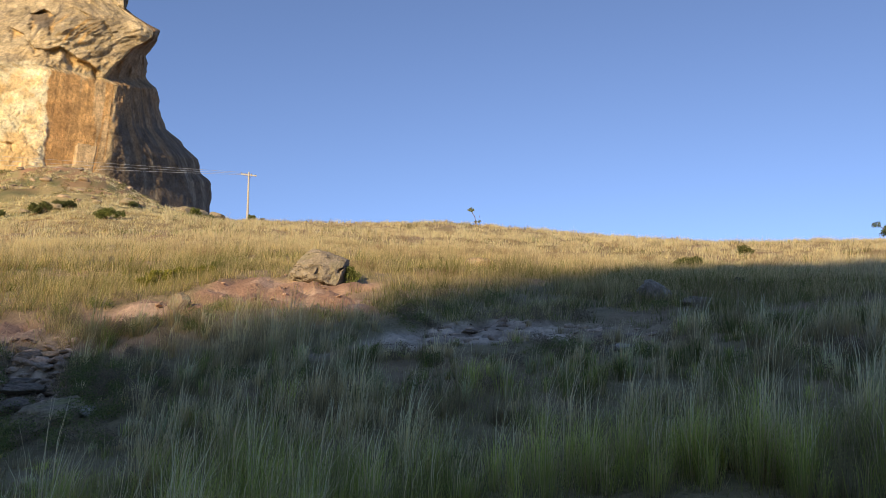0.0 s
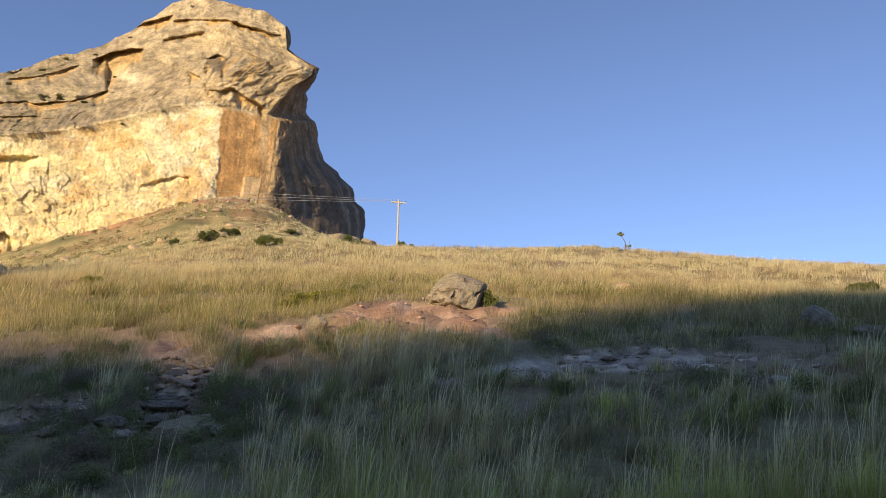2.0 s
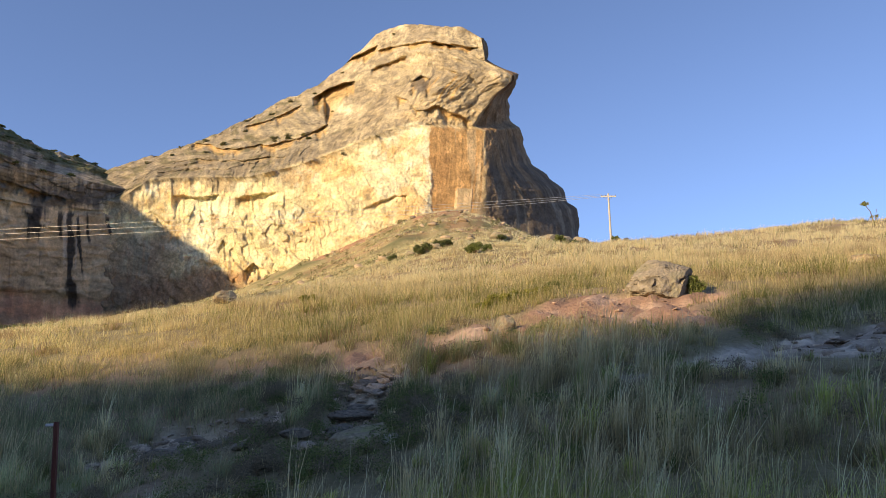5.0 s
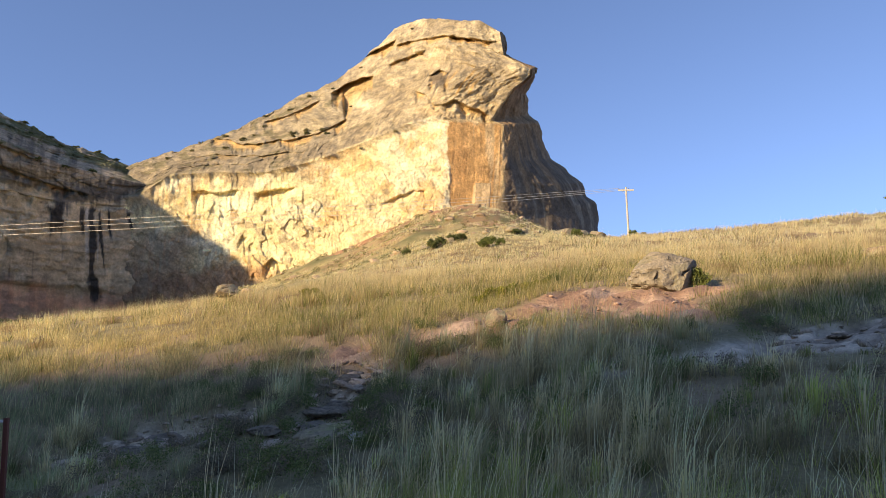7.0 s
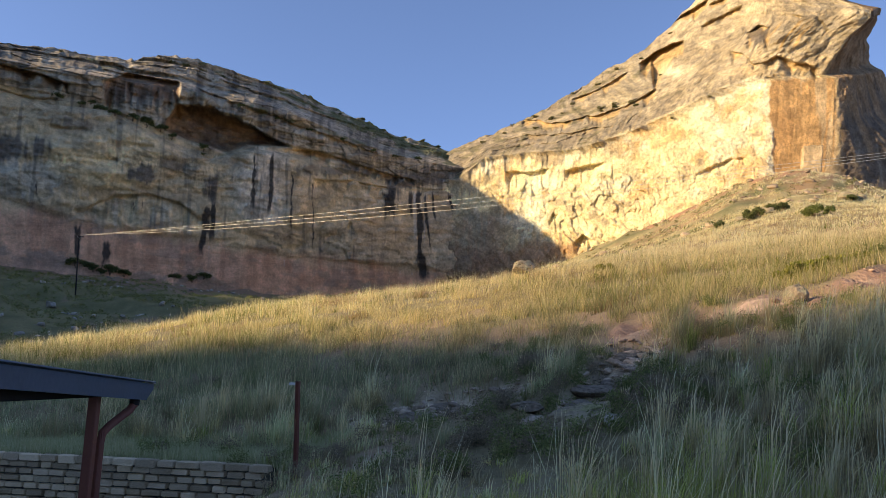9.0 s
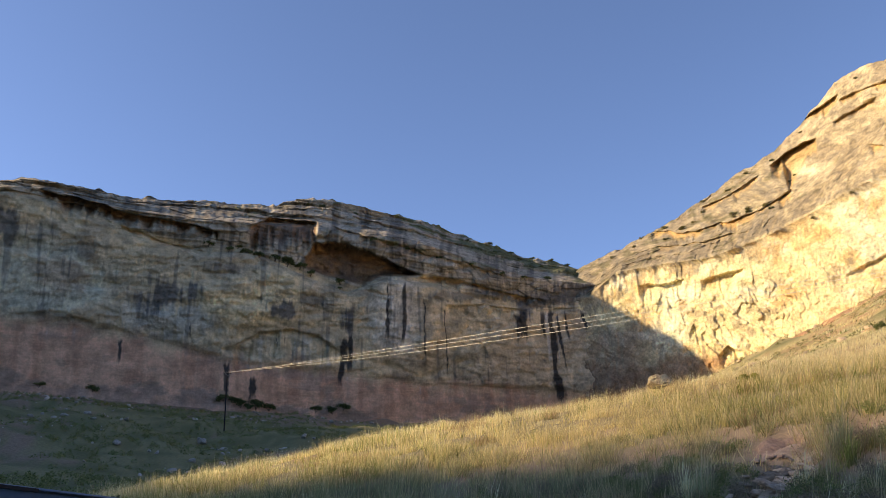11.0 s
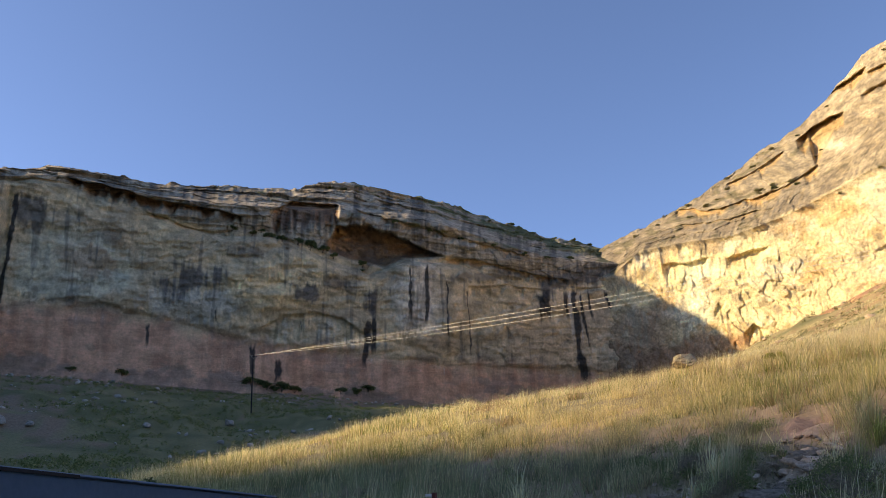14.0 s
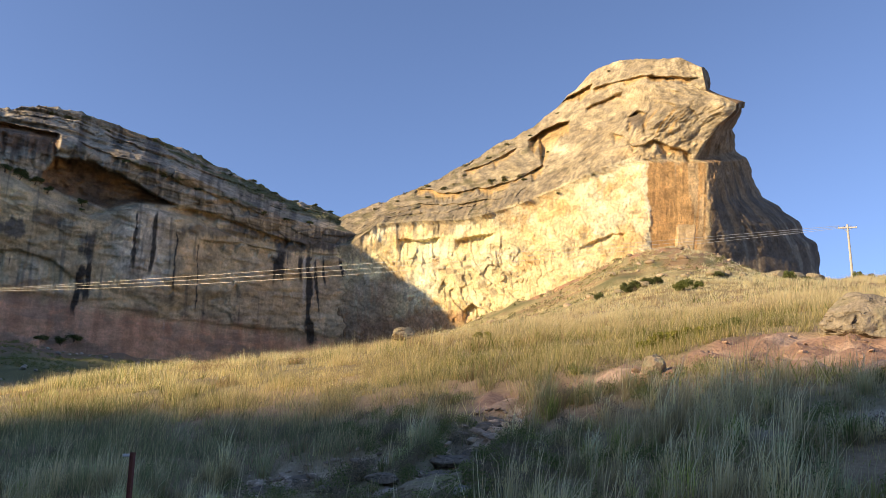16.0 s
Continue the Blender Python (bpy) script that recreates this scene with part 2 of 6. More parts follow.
def bare_earth(x, y):
    """How bare the ground is: red patch under the boulder, grey rock band, gully, red cut; 0 to 1 each."""
    r, az = np.hypot(x, y), np.degrees(np.arctan2(-x, y))
    wob = fbm(x / 2.2, y / 2.2, 0, 3, 5)
    red = step01(1 - np.hypot((az - 11.0) / 8.0, (r - 20.3) / 4.0) + 0.45 * wob, 0, 0.25)
    red = np.maximum(red, step01(1 - np.hypot((az - 20.5) / 4.0, (r - 18.3) / 1.3) + 0.5 * wob, 0, 0.25))
    red = np.maximum(red, step01(1 - np.hypot((az - 28.2) / 1.7, (r - 18.6) / 0.9) + 0.5 * wob, 0, 0.25))
    grey = step01(1 - np.hypot((az + 4.0) / 12.5, (r - 15.5 + (az + 4) * 0.09) / 1.6) + 0.4 * wob, 0, 0.3)
    gl, gw = (x + 7.0) * 0.425 - (y - 13.4) * 0.905, (x + 7.0) * 0.905 + (y - 13.4) * 0.425     # along and across the gully
    gully = step01(1 - np.abs(gw + 0.3 * wob) / 0.75 + 0.2 * wob, 0, 0.4) * step01(3.3 - np.abs(gl), 0, 1.0)
    flat = step01(1 - np.hypot((x + 9.3) / 1.9, (y - 12.3) / 1.4) + 0.35 * wob, 0, 0.3)
    return red, grey, np.maximum(gully, flat)


def land(x, y, rough=True):
    """Height of the ground."""
    x, y = np.asarray(x, float), np.asarray(y, float)
    r, az = np.hypot(x, y), np.degrees(np.arctan2(-x, y))
    az = np.where(az < -60, az + 360, az)
    ia, wa = spline_weights(az, LAND_AZ)
    ir, wr = spline_weights(np.log(np.minimum(r, 3199) + 4), RING_KEYS)
    z = 0.0
    for a in range(4):
        for b in range(4):
            z = z + wa[a] * wr[b] * LAND_Z[ia[a], ir[b]]
    z = z + unseen_hill(x, y)
    if rough:
        near = step01(r, 2.5, 9) * step01(1200 - r, 0, 600)
        z = z + near * (0.10 * fbm(x / 2.6, y / 2.6, 0, 4, 3) + 0.35 * step01(r, 20, 60) * fbm(x / 14, y / 14, 0, 3, 9)
                       + step01(r, 85, 170) * step01(az, 17, 24) * (1.5 * fbm(x / 22, y / 22, 0, 4, 10) + 0.8 * ridged(x / 9, y / 9, 0, 3, 11)))
        red, grey, gully = bare_earth(x, y)
        crack, plate = cells(x / 0.42 + 0.4 * fbm(x, y, 0, 2, 13), y / 0.30, 14)
        z = z + np.maximum(grey, 0.8 * gully) * (0.10 * plate - 0.07 * step01(0.16 - crack, 0, 0.16))
        z = z - gully * (0.38 - 0.25 * ridged(x / 0.9, y / 0.7, 0, 3, 16)) + (0.5 * red + grey + gully) * 0.06 * fbm(x / 0.5, y / 0.35, 0, 3, 17) + red * (0.34 * ridged(x / 2.2 + y / 5, y / 1.3, 0, 4, 15) - 0.2 + 0.16 * ridged(x / 0.8 + 0.5 * fbm(x, y / 2, 0, 2, 18), y / 2.2, 0, 3, 19)) - 0.1 * grey
    # the level yard below the stone wall
    u, v = (x + 9.2) * 0.797 + (y - 8.88) * 0.604, (x + 9.2) * 0.604 - (y - 8.88) * 0.797
    yard = step01(v, -0.12, -0.02) * step01(-u, -0.6, 0.3) * step01(-2.6 - x, 0, 1.4) * step01(u + 30, 0, 4)
    bench = step01(-v, -0.1, 0.1) * step01(v + 3.2, 0, 1.6) * step01(-u, -1, 0.4)
    z = z * (1 - bench) + bench * (-0.16 + 0.03 * fbm(x, y, 0, 3, 8))
    return z * (1 - yard) + yard * -1.15


def build_ground():
    az = np.r_[np.arange(-44, 104, 0.4), np.arange(104, 316, 1.3)]
    rr = np.r_[0.004, 0.35 * 1.0355 ** np.arange(90), 8.1 * 1.014 ** np.arange(94), 30.2 * 1.0355 ** np.arange(136)]
    a, r = np.meshgrid(np.radians(az), rr)
    x, y = -np.sin(a) * r, np.cos(a) * r
    z = land(x, y)
    verts = np.stack([x, y, z], -1).reshape(-1, 3)
    faces = grid_faces(len(rr), len(az), wrap=True)
    faces = faces[:, ::-1]
    fx, fy = verts[:, 0], verts[:, 1]
    red, grey, gully = bare_earth(fx, fy)
    deg = np.degrees(np.arctan2(-fx, fy))
    rad = np.hypot(fx, fy)
    n1, n2 = fbm(fx / 3, fy / 3, 0, 4, 21), fbm(fx / 25, fy / 25, 0, 4, 22)
    tint = mixc((0.34, 0.25, 0.16), (0.26, 0.22, 0.12), step01(n1 + n2, -0.5, 0.7))
    tint = mixc(tint, (0.34, 0.26, 0.12), step01(rad, 30, 70) * step01(n1, -1, 0.6) * 0.7)
    tint = mixc(tint, mixc((0.34, 0.21, 0.145), (0.58, 0.41, 0.295), step01(0.6 * n1 + 0.9 * fbm(fx / 0.7, fy / 0.7, 0, 4, 23), -0.4, 0.6)), red)
    tint = mixc(tint, mixc((0.40, 0.32, 0.24), (0.66, 0.56, 0.43), step01(fbm(fx / 0.6, fy / 0.6, 0, 3, 25), -0.2, 0.5)), grey * step01(n1, -0.6, 0.3))
    tint = mixc(tint, mixc((0.32, 0.25, 0.17), (0.56, 0.46, 0.33), step01(fbm(fx / 0.5, fy / 0.5, 0, 3, 24), -0.1, 0.6)), gully)
    crack, plate = cells(fx / 0.42 + 0.4 * fbm(fx, fy, 0, 2, 13), fy / 0.30, 14)
    rocky = np.maximum(grey, 0.8 * gully)[:, None]
    tint = tint * (1 - rocky + rocky * (0.75 + 0.6 * plate - 0.5 * step01(0.14 - crack, 0, 0.14))[:, None])
    # red talus under the cliffs, green valley floor
    knoll = step01(deg, 14, 19) * step01(52 - deg, 0, 6) * step01(rad, 60, 90)
    tint = mixc(tint, mixc((0.40, 0.33, 0.16), (0.17, 0.17, 0.075), step01(fbm(fx / 7, fy / 7, 0, 4, 26), -0.2, 0.5)), knoll)
    talus = step01(deg, 20, 24) * step01(44 - deg, 0, 8) * np.clip(0.5 + 0.5 * step01(rad, 150, 240), 0, 1) * step01(rad, 120, 160) * step01(n2 + n1 * 0.8 + 1.5 * step01(rad, 195, 290), 0.05, 0.65)
    tint = mixc(tint, mixc((0.46, 0.25, 0.14), (0.32, 0.20, 0.11), step01(n1, -0.3, 0.6)), talus)
    valley = step01(deg, 50, 58) * step01(rad, 42, 60)
    tint = mixc(tint, mixc(mixc((0.14, 0.145, 0.06), (0.23, 0.215, 0.10), step01(fbm(fx / 5, fy / 5, 0, 4, 27), -0.4, 0.5)), (0.26, 0.19, 0.125), step01(0.9 * n1 + 1.3 * n2 + 1.1 * step01(rad, 190, 285), 0.45, 1.1)), valley)
    me = mesh_from("ground", verts, faces, tint, M_GROUND)
    ob = new("ground", me)
    return tagged(ob, "grassy hillside soil with red earth patches and rocky talus", "ground", kind="structure")


# ---- cliffs ----
EYE = np.array([0.0, 0.0, 1.6])
CLIFF_GRIDS = []


def on_cliff(az_d, el_d):
    """The place on the cliffs at an azimuth and elevation as seen from EYE."""
    found = []
    for ga, ge, gp in CLIFF_GRIDS:
        d = np.hypot(ga - az_d, ge - el_d)
        i = int(d.argmin())
        found.append((d[i], gp[i]))
    return min(found, key=lambda q: q[0])[1]


def lines(az, *pairs):
    """A line through (azimuth, value) pairs, eased."""
    p = np.array(sorted(pairs))
    return np.interp(az, p[:, 0], p[:, 1])


def polar(az, r, el):
    a = np.radians(az)
    return np.stack([EYE[0] - np.sin(a) * r, EYE[1] + np.cos(a) * r, EYE[2] + r * np.tan(np.radians(el))], -1)


def smooth1(v, n):
    k = np.ones(n) / n
    return np.convolve(np.pad(v, n // 2, mode="edge"), k, "valid")[:len(v)]


def layered(levels, offsets, counts):
    """Elevation, depth offset and stratum of each row, between successive lines."""
    el, off, tier = [], [], []
    for i, n in enumerate(counts):
        t = np.arange(n)[:, None] / n
        el.append(levels[i] * (1 - t) + levels[i + 1] * t)
        off.append(offsets[i] * (1 - t) + offsets[i + 1] * t)
        tier.append(np.full_like(el[-1], i) + t)
    el.append(levels[-1][None]), off.append(offsets[-1][None]), tier.append(np.full((1, levels[0].size), float(len(counts))))
    return np.concatenate(el), np.concatenate(off), np.concatenate(tier)


def patch(name, p, t, root, label, mat=None):
    """One stretch of a cliff's surface, as a part of it."""
    ob = new(name, mesh_from(name, p.reshape(-1, 3), grid_faces(*p.shape[:2]), t.reshape(-1, 3), mat or M_ROCK))
    ob.parent = root
    return tagged(ob, label)


def recess(A, el, pts, depth, tall):
    """How far the rock lies back under an overhanging edge that runs through pts."""
    far, near = max(q[0] for q in pts), min(q[0] for q in pts)
    line = lines(A, *pts) + 0.11 * fbm(A / 0.9, pts[0][1], 0, 4, 72)
    tall_v = tall * (1 + 0.5 * fbm(A / 0.6, pts[0][1] + 7, 0, 3, 73))
    return depth * step01(A, near - 0.15, near + 0.3) * step01(far + 0.15 - A, 0, 0.45) * step01(line - el, 0, 0.07) * step01(el - line + tall_v, 0, 0.9 * tall)


def build_left_cliff():
    # past azimuth 102 the cliff is unseen, its height set to shade the valley
    az = np.r_[np.arange(130.0, 104.0, -0.3), np.arange(104.0, 47.0, -0.065)]
    one = np.ones_like(az)
    base_r = smooth1(lines(az, (130, 235), (118, 255), (106, 285), (101, 332), (97, 304), (95.3, 287), (93.3, 299), (92.5, 303), (76, 312), (65, 335), (58, 362), (53, 385), (47, 400)), 25)
    base = lines(az, (118, 6), (100, 6.0), (92, 5.8), (84, 5.6), (76.8, 4.8), (68.3, 3.7), (60, 3.2), (53, 3.4), (47, 3.8))
    red = lines(az, (118, 11), (100.7, 11.0), (92.4, 10.2), (86.3, 9.9), (82.3, 9.4), (76.7, 8.0), (67.6, 7.0), (62, 6.2), (53, 5.4), (47, 5))
    ledge = lines(az, (118, 9.0), (104, 10.5), (101, 12.6), (97.5, 15.4), (95, 17.4), (91.3, 18.2), (88.9, 18.0), (83.2, 16.3), (79, 15.3), (74.7, 15.4), (70.9, 13.8), (68, 12.7), (65, 13.7), (61.2, 13.3), (57.3, 11.7), (53.8, 11.2), (51.1, 11.2), (47, 11.5))
    top = lines(az, (130, 11), (118, 12.5), (112, 14), (106, 15.0), (103, 15.2), (101, 14.8), (97.9, 17.2), (95.8, 18.25), (92, 18.7), (89.3, 19.1), (84, 18.75), (79.3, 18.85), (73.7, 18.9), (70.6, 19.6), (69.3, 19.55), (64.9, 18.6), (62, 17.82), (58.7, 16.6), (54.8, 15.1), (51.7, 14.25), (49.5, 13.6), (47, 13.0))
    lip = ledge * 0.35 + top * 0.65
    lip = np.where(az > 90, ledge + 0.5 * (top - ledge), lip)
    t_up = lines(az, (118, 2), (96, 2), (92, 2), (84, 2), (76, 3), (62, 6), (56, 4), (53, 0), (47, 0))
    levels = [base - 4.0, base, red, ledge - 0.25, ledge, ledge + 0.12, lip, top, top - 2.0]
    offs = [one * -14, one * 0, one * 2.5, one * -0.5, one * 1.0, t_up, t_up * 0.3, t_up * 0.6 + lines(az, (130, 12), (118, 12), (104, 6), (97, 5), (93, 14), (90, 20), (70, 45), (60, 75), (47, 60)), one * 190]
    el, off, tier = layered(levels, offs, [10, 44, 70, 4, 5, 42, 46, 10])
    A, R0 = np.broadcast_to(az, el.shape), np.broadcast_to(base_r, el.shape)
    r = R0 + off
    p = polar(A, r, el)
    s = np.broadcast_to(np.cumsum(np.r_[0, np.hypot(np.diff(polar(az, base_r, 0 * az)[:, 0]), np.diff(polar(az, base_r, 0 * az)[:, 1]))]), el.shape)
    z = p[..., 2]
    wall = step01(tier, 0.6, 1.2) * step01(7.3 - tier, 0, 0.6)
    upper = step01(tier, 5.0, 5.3)
    # recesses
    dents = 16 * step01(71.2 - A, 0, 0.4) * step01(A, 62.2, 63.0) * step01(el - lines(A, (71, 14.3), (69.7, 13.9), (66.8, 13.2), (65.5, 13.8), (62.4, 13.9)), 0, 0.5) * step01(lines(A, (71.0, 15.3), (70.4, 16.3), (69.4, 16.55), (67.9, 16.35), (66.4, 15.8), (64.9, 15.2), (63.5, 14.5), (62.4, 14.1)) + 0.15 * fbm(A / 0.8, el, 0, 3, 37) - el, 0, 0.15)
    for pts, depth, tall in (
            (((89.4, 18.6), (87.0, 18.4), (85.4, 18.15), (82.9, 17.7), (79.5, 17.3), (77.4, 17.0)), 8.0, 1.1),
            (((84.2, 16.9), (82.0, 16.25), (80.3, 15.75), (78.0, 15.9)), 2.5, 0.45),
            (((75.2, 17.4), (73.9, 18.0), (72.0, 18.05), (70.3, 17.95)), 10.0, 2.2),
            (((62.6, 14.0), (60.0, 13.75), (58.4, 13.35), (55.6, 12.45), (53.3, 11.95)), 5.5, 0.65),
            (((60.6, 11.75), (58.0, 11.9), (55.0, 11.35)), 2.5, 0.6),
            (((75.8, 9.1), (74.2, 9.85), (72.1, 10.1), (70.0, 9.7), (68.2, 8.4)), 3.2, 2.0),
            (((90.2, 10.4), (87.5, 10.75), (85.2, 10.2)), 1.6, 0.6),
            (((96.0, 11.5), (94.3, 11.7), (93.0, 12.2)), 2.0, 0.6),
            (((78.0, 12.3), (75.4, 12.2), (73.6, 12.5)), 1.6, 0.4),
            (((75.0, 14.1), (74.7, 14.2), (74.4, 14.0)), 2.0, 2.2),
            (((58.2, 8.4), (57.9, 8.9), (57.6, 8.4)), 1.5, 1.8),
            (((48.4, 7.0), (47.9, 7.4), (47.3, 7.1)), 4.0, 0.8),
            (((70.0, 18.7), (66.0, 18.0), (62.0, 16.9)), 3.0, 0.4),
            (((69.0, 17.6), (65.0, 16.6), (60.0, 15.1), (56.0, 13.9)), 3.5, 0.5)):
        dents = dents + recess(A, el, pts, depth, tall)
    dents += 2.6 * bell(A, 92.75, 0.22) * step01(18 - el, 0, 1) + 1.2 * bell(A, 96.4, 0.4)
    strata = ridged(z / 3.2 + 0.25 * fbm(s / 40, z / 40, 0, 2, 31), s / 90, 0, 3, 32)
    big, mid = fbm(s / 42, z / 30, 0, 4, 33), ridged(s / 11, z / 17, 0, 4, 34)
    grit = ridged(s / 2.0, z / 1.5, 0, 3, 29)
    warp = 0.35 * fbm(s / 20, z / 14, 0, 3, 30)
    c1, v1 = cells(s / 34 + warp, z / 15 + warp, 48)
    c2, v2 = cells(s / 9 + warp, z / 3.6 + 0.4 * warp, 49)
    c3, v3 = cells(s / 4 + 2 * warp, z / 1.7 + warp, 28)
    seam = step01(0.12 - c2, 0, 0.12) * upper
    tan = step01(1.3 - np.hypot((A - 74.4) / 3.4, (el - 12.3) / 1.9) + 0.25 * big, 0, 0.45)
    dome = step01(1.25 - np.hypot((A - 63.4) / 3.0, (el - 10.8) / 3.0), 0, 0.6)
    bulge = 2.6 * tan + 3.5 * dome + 2.0 * step01(94.9 - A, 0, 1.6) * step01(A, 92.7, 93.2)
    calm = 1 - 0.8 * step01(red + 0.4 - el, 0, 0.7) * step01(92.4 - A, 0, 0.5)
    r2 = r + dents - wall * calm * (1.8 * big + 1.5 * v1 * step01(c1, 0, 0.25) + bulge + (0.9 + 1.4 * upper) * v2 + 0.5 * v3 - 0.6 * seam + 0.9 * mid * (0.7 + upper) + 0.9 * strata * (0.6 + 2.2 * upper * step01(A, 51, 59)) + 0.45 * grit)
    slab_edge = fbm(s / 20 + 0.3 * strata, z / 5.5, 0, 3, 27)
    r2 -= wall * calm * (1 - upper) * 1.3 * np.round(2.2 * slab_edge) / 2.2
    slope = step01(tier, 6.2, 6.6)
    r2 -= slope * 3.0 * np.round(2.0 * strata) / 2.0
    p = polar(A, r2, el)
    p[..., 2] += slope * (1.2 * strata + 1.0 * mid) + step01(tier, 6.9, 7.0) * step01(7.05 - tier, 0, 0.05) * 0.7 * fbm(s / 3.0, 0, 0, 3, 36)
    # colour
    big2, med, fin = fbm(s / 30, z / 22, 0, 4, 41), fbm(s / 9, z / 6, 0, 4, 42), fbm(s / 2.5, z / 2.0, 0, 3, 43)
    run, run2 = fbm(s / 3.4, z / 40, 0, 4, 44), fbm(s / 1.5, z / 18, 3.3, 4, 45)
    t = mixc((0.66, 0.52, 0.31), (0.50, 0.405, 0.255), step01(big2 + 0.5 * med, -0.4, 0.5))
    t = mixc(t, (0.58, 0.57, 0.41), step01(1.5 - np.hypot((A - 89.0) / 3.9, (el - 12.6) / 2.4) + 0.5 * med + 0.3 * run, 0.2, 0.9) * 0.85)
    t = mixc(t, (0.55, 0.53, 0.42), step01(1.3 - np.hypot((A - 80.5) / 4.5, (el - 10.6) / 1.4) + 0.6 * run2, 0.3, 0.9) * 0.7)
    t = mixc(t, (0.47, 0.355, 0.235), step01(1.2 - np.hypot((A - 88.2) / 2.0, (el - 13.2) / 1.2) + 0.5 * med, 0.2, 0.7) * 0.7)
    t = mixc(t, (0.86, 0.66, 0.36), tan * step01(0.6 * med + 0.4 * run2, -0.6, 0.3) * 0.85)
    t = mixc(t, (0.78, 0.69, 0.52), dome * step01(A, 62.0, 63.5) * 0.8)
    t = mixc(t, (0.74, 0.55, 0.32), dome * step01(62.5 - A, 0, 1.2) * step01(12.2 - el, 0, 0.5) * 0.7)
    t = mixc(t, (0.55, 0.43, 0.28), step01(60 - A, 0, 4) * step01(11.5 - el, 0, 1) * 0.7)
    arch = step01(lines(A, (75.8, 9.1), (74.2, 9.85), (72.1, 10.1), (70.0, 9.7), (68.2, 8.4)) - el, 0, 0.3) * step01(A, 68.2, 69) * step01(75.8 - A, 0, 0.8) * step01(el, 6.6, 7.8)
    t = mixc(t, mixc((0.70, 0.57, 0.35), (0.74, 0.66, 0.48), step01(run2, 0.0, 0.5)), arch * 0.8)
    # pink foot, darker and stained towards the scree
    t = mixc(t, mixc(mixc((0.68, 0.41, 0.265), (0.55, 0.30, 0.19), step01(0.6 * med + run, -0.5, 0.6)), (0.36, 0.245, 0.185), step01(fbm(s / 15, z / 4.5, 2.0, 4, 26) + 0.4 * run2, 0.15, 0.7) * 0.7), step01(red + 0.22 * med + 0.35 * big2 + 0.3 * run + 0.15 * run2 - el, -0.45, 0.8) * 0.9)
    t = mixc(t, (0.34, 0.29, 0.20), bell(el - red - 0.25 * big2, 0.30, 0.25) * step01(A, 84, 86) * step01(91 - A, 0, 1) * 0.7)
    t = mixc(t, (0.66, 0.56, 0.46), step01(run2 + 0.5 * fin, 0.75, 1.1) * step01(red + 0.4 - el, 0, 0.5) * step01(el - red, -1.2, -0.4) * 0.5)
    t = mixc(t, mixc((0.52, 0.345, 0.25), (0.34, 0.25, 0.185), step01(fin + med, -0.4, 0.4)), step01(base + 0.7 + 0.9 * med + 0.4 * fin - el, -0.1, 0.5) * 0.85)
    t = mixc(t, (0.37, 0.33, 0.27), step01(A, 92.7, 93.0) * step01(12.0 + med - el, 0, 1.5) * 0.8)
    t = mixc(t, (0.58, 0.43, 0.24), step01(A, 95.6, 97) * step01(el, 12.5, 14) * 0.8)
    # upper tier: grey beds, pale blocks, brown hollows painted darker to stress their shade
    t = mixc(t, mixc((0.42, 0.355, 0.255), (0.17, 0.15, 0.115), step01(run + 0.7 * run2 + 0.5 * (v2 - 0.5), -0.35, 0.45)), upper * 0.85)
    t = mixc(t, (0.62, 0.53, 0.38), upper * step01(strata + 0.5 * (v2 - 0.5), 0.45, 0.75) * 0.28)
    t = mixc(t, (0.10, 0.085, 0.07), seam * 0.5 * wall)
    t = mixc(t, (0.30, 0.24, 0.16), wall * (1 - upper) * step01(v3 + 0.5 * med, 0.85, 1.1) * 0.45)
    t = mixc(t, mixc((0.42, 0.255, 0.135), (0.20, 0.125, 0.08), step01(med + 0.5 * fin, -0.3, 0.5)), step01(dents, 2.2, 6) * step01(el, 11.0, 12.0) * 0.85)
    t = mixc(t, (0.60, 0.47, 0.29), step01(dents, 2, 4) * step01(62.6 - A, 0, 0.8) * step01(A, 54.5, 56) * 0.7)
    # dark stains with ragged lower ends
    dark = 0.0
    for mid_az, half, mid_el, tall, k in ((81.0, 2.4, 12.0, 1.4, 0.85), (72.4, 1.3, 11.4, 0.7, 0.9), (67.9, 1.1, 11.2, 1.7, 0.95), (70.6, 1.2, 12.2, 0.7, 0.7), (91.3, 1.0, 16.2, 1.4, 0.8), (76.6, 1.8, 14.3, 0.6, 0.6), (95.2, 1.8, 12.6, 1.3, 0.5), (86.0, 1.6, 15.0, 0.8, 0.45), (59.5, 4.0, 12.5, 0.5, 0.6), (54.0, 2.2, 11.7, 0.9, 0.85), (51.4, 2.4, 12.3, 1.1, 0.85)):
        dark = np.maximum(dark, k * step01(1.25 - np.hypot((A - mid_az) / half, (el - mid_el) / tall) + 0.55 * run2 + 0.4 * med, 0.25, 0.75))
    dark = np.maximum(dark, step01(run + 0.5 * run2 + 0.4 * big2, 0.62, 1.0) * 0.55 * step01(el - red, -0.2, 0.8))
    t = mixc(t, (0.115, 0.11, 0.10), dark * (1 - step01(dents, 3, 6) * 0.7))
    streak = 0.0
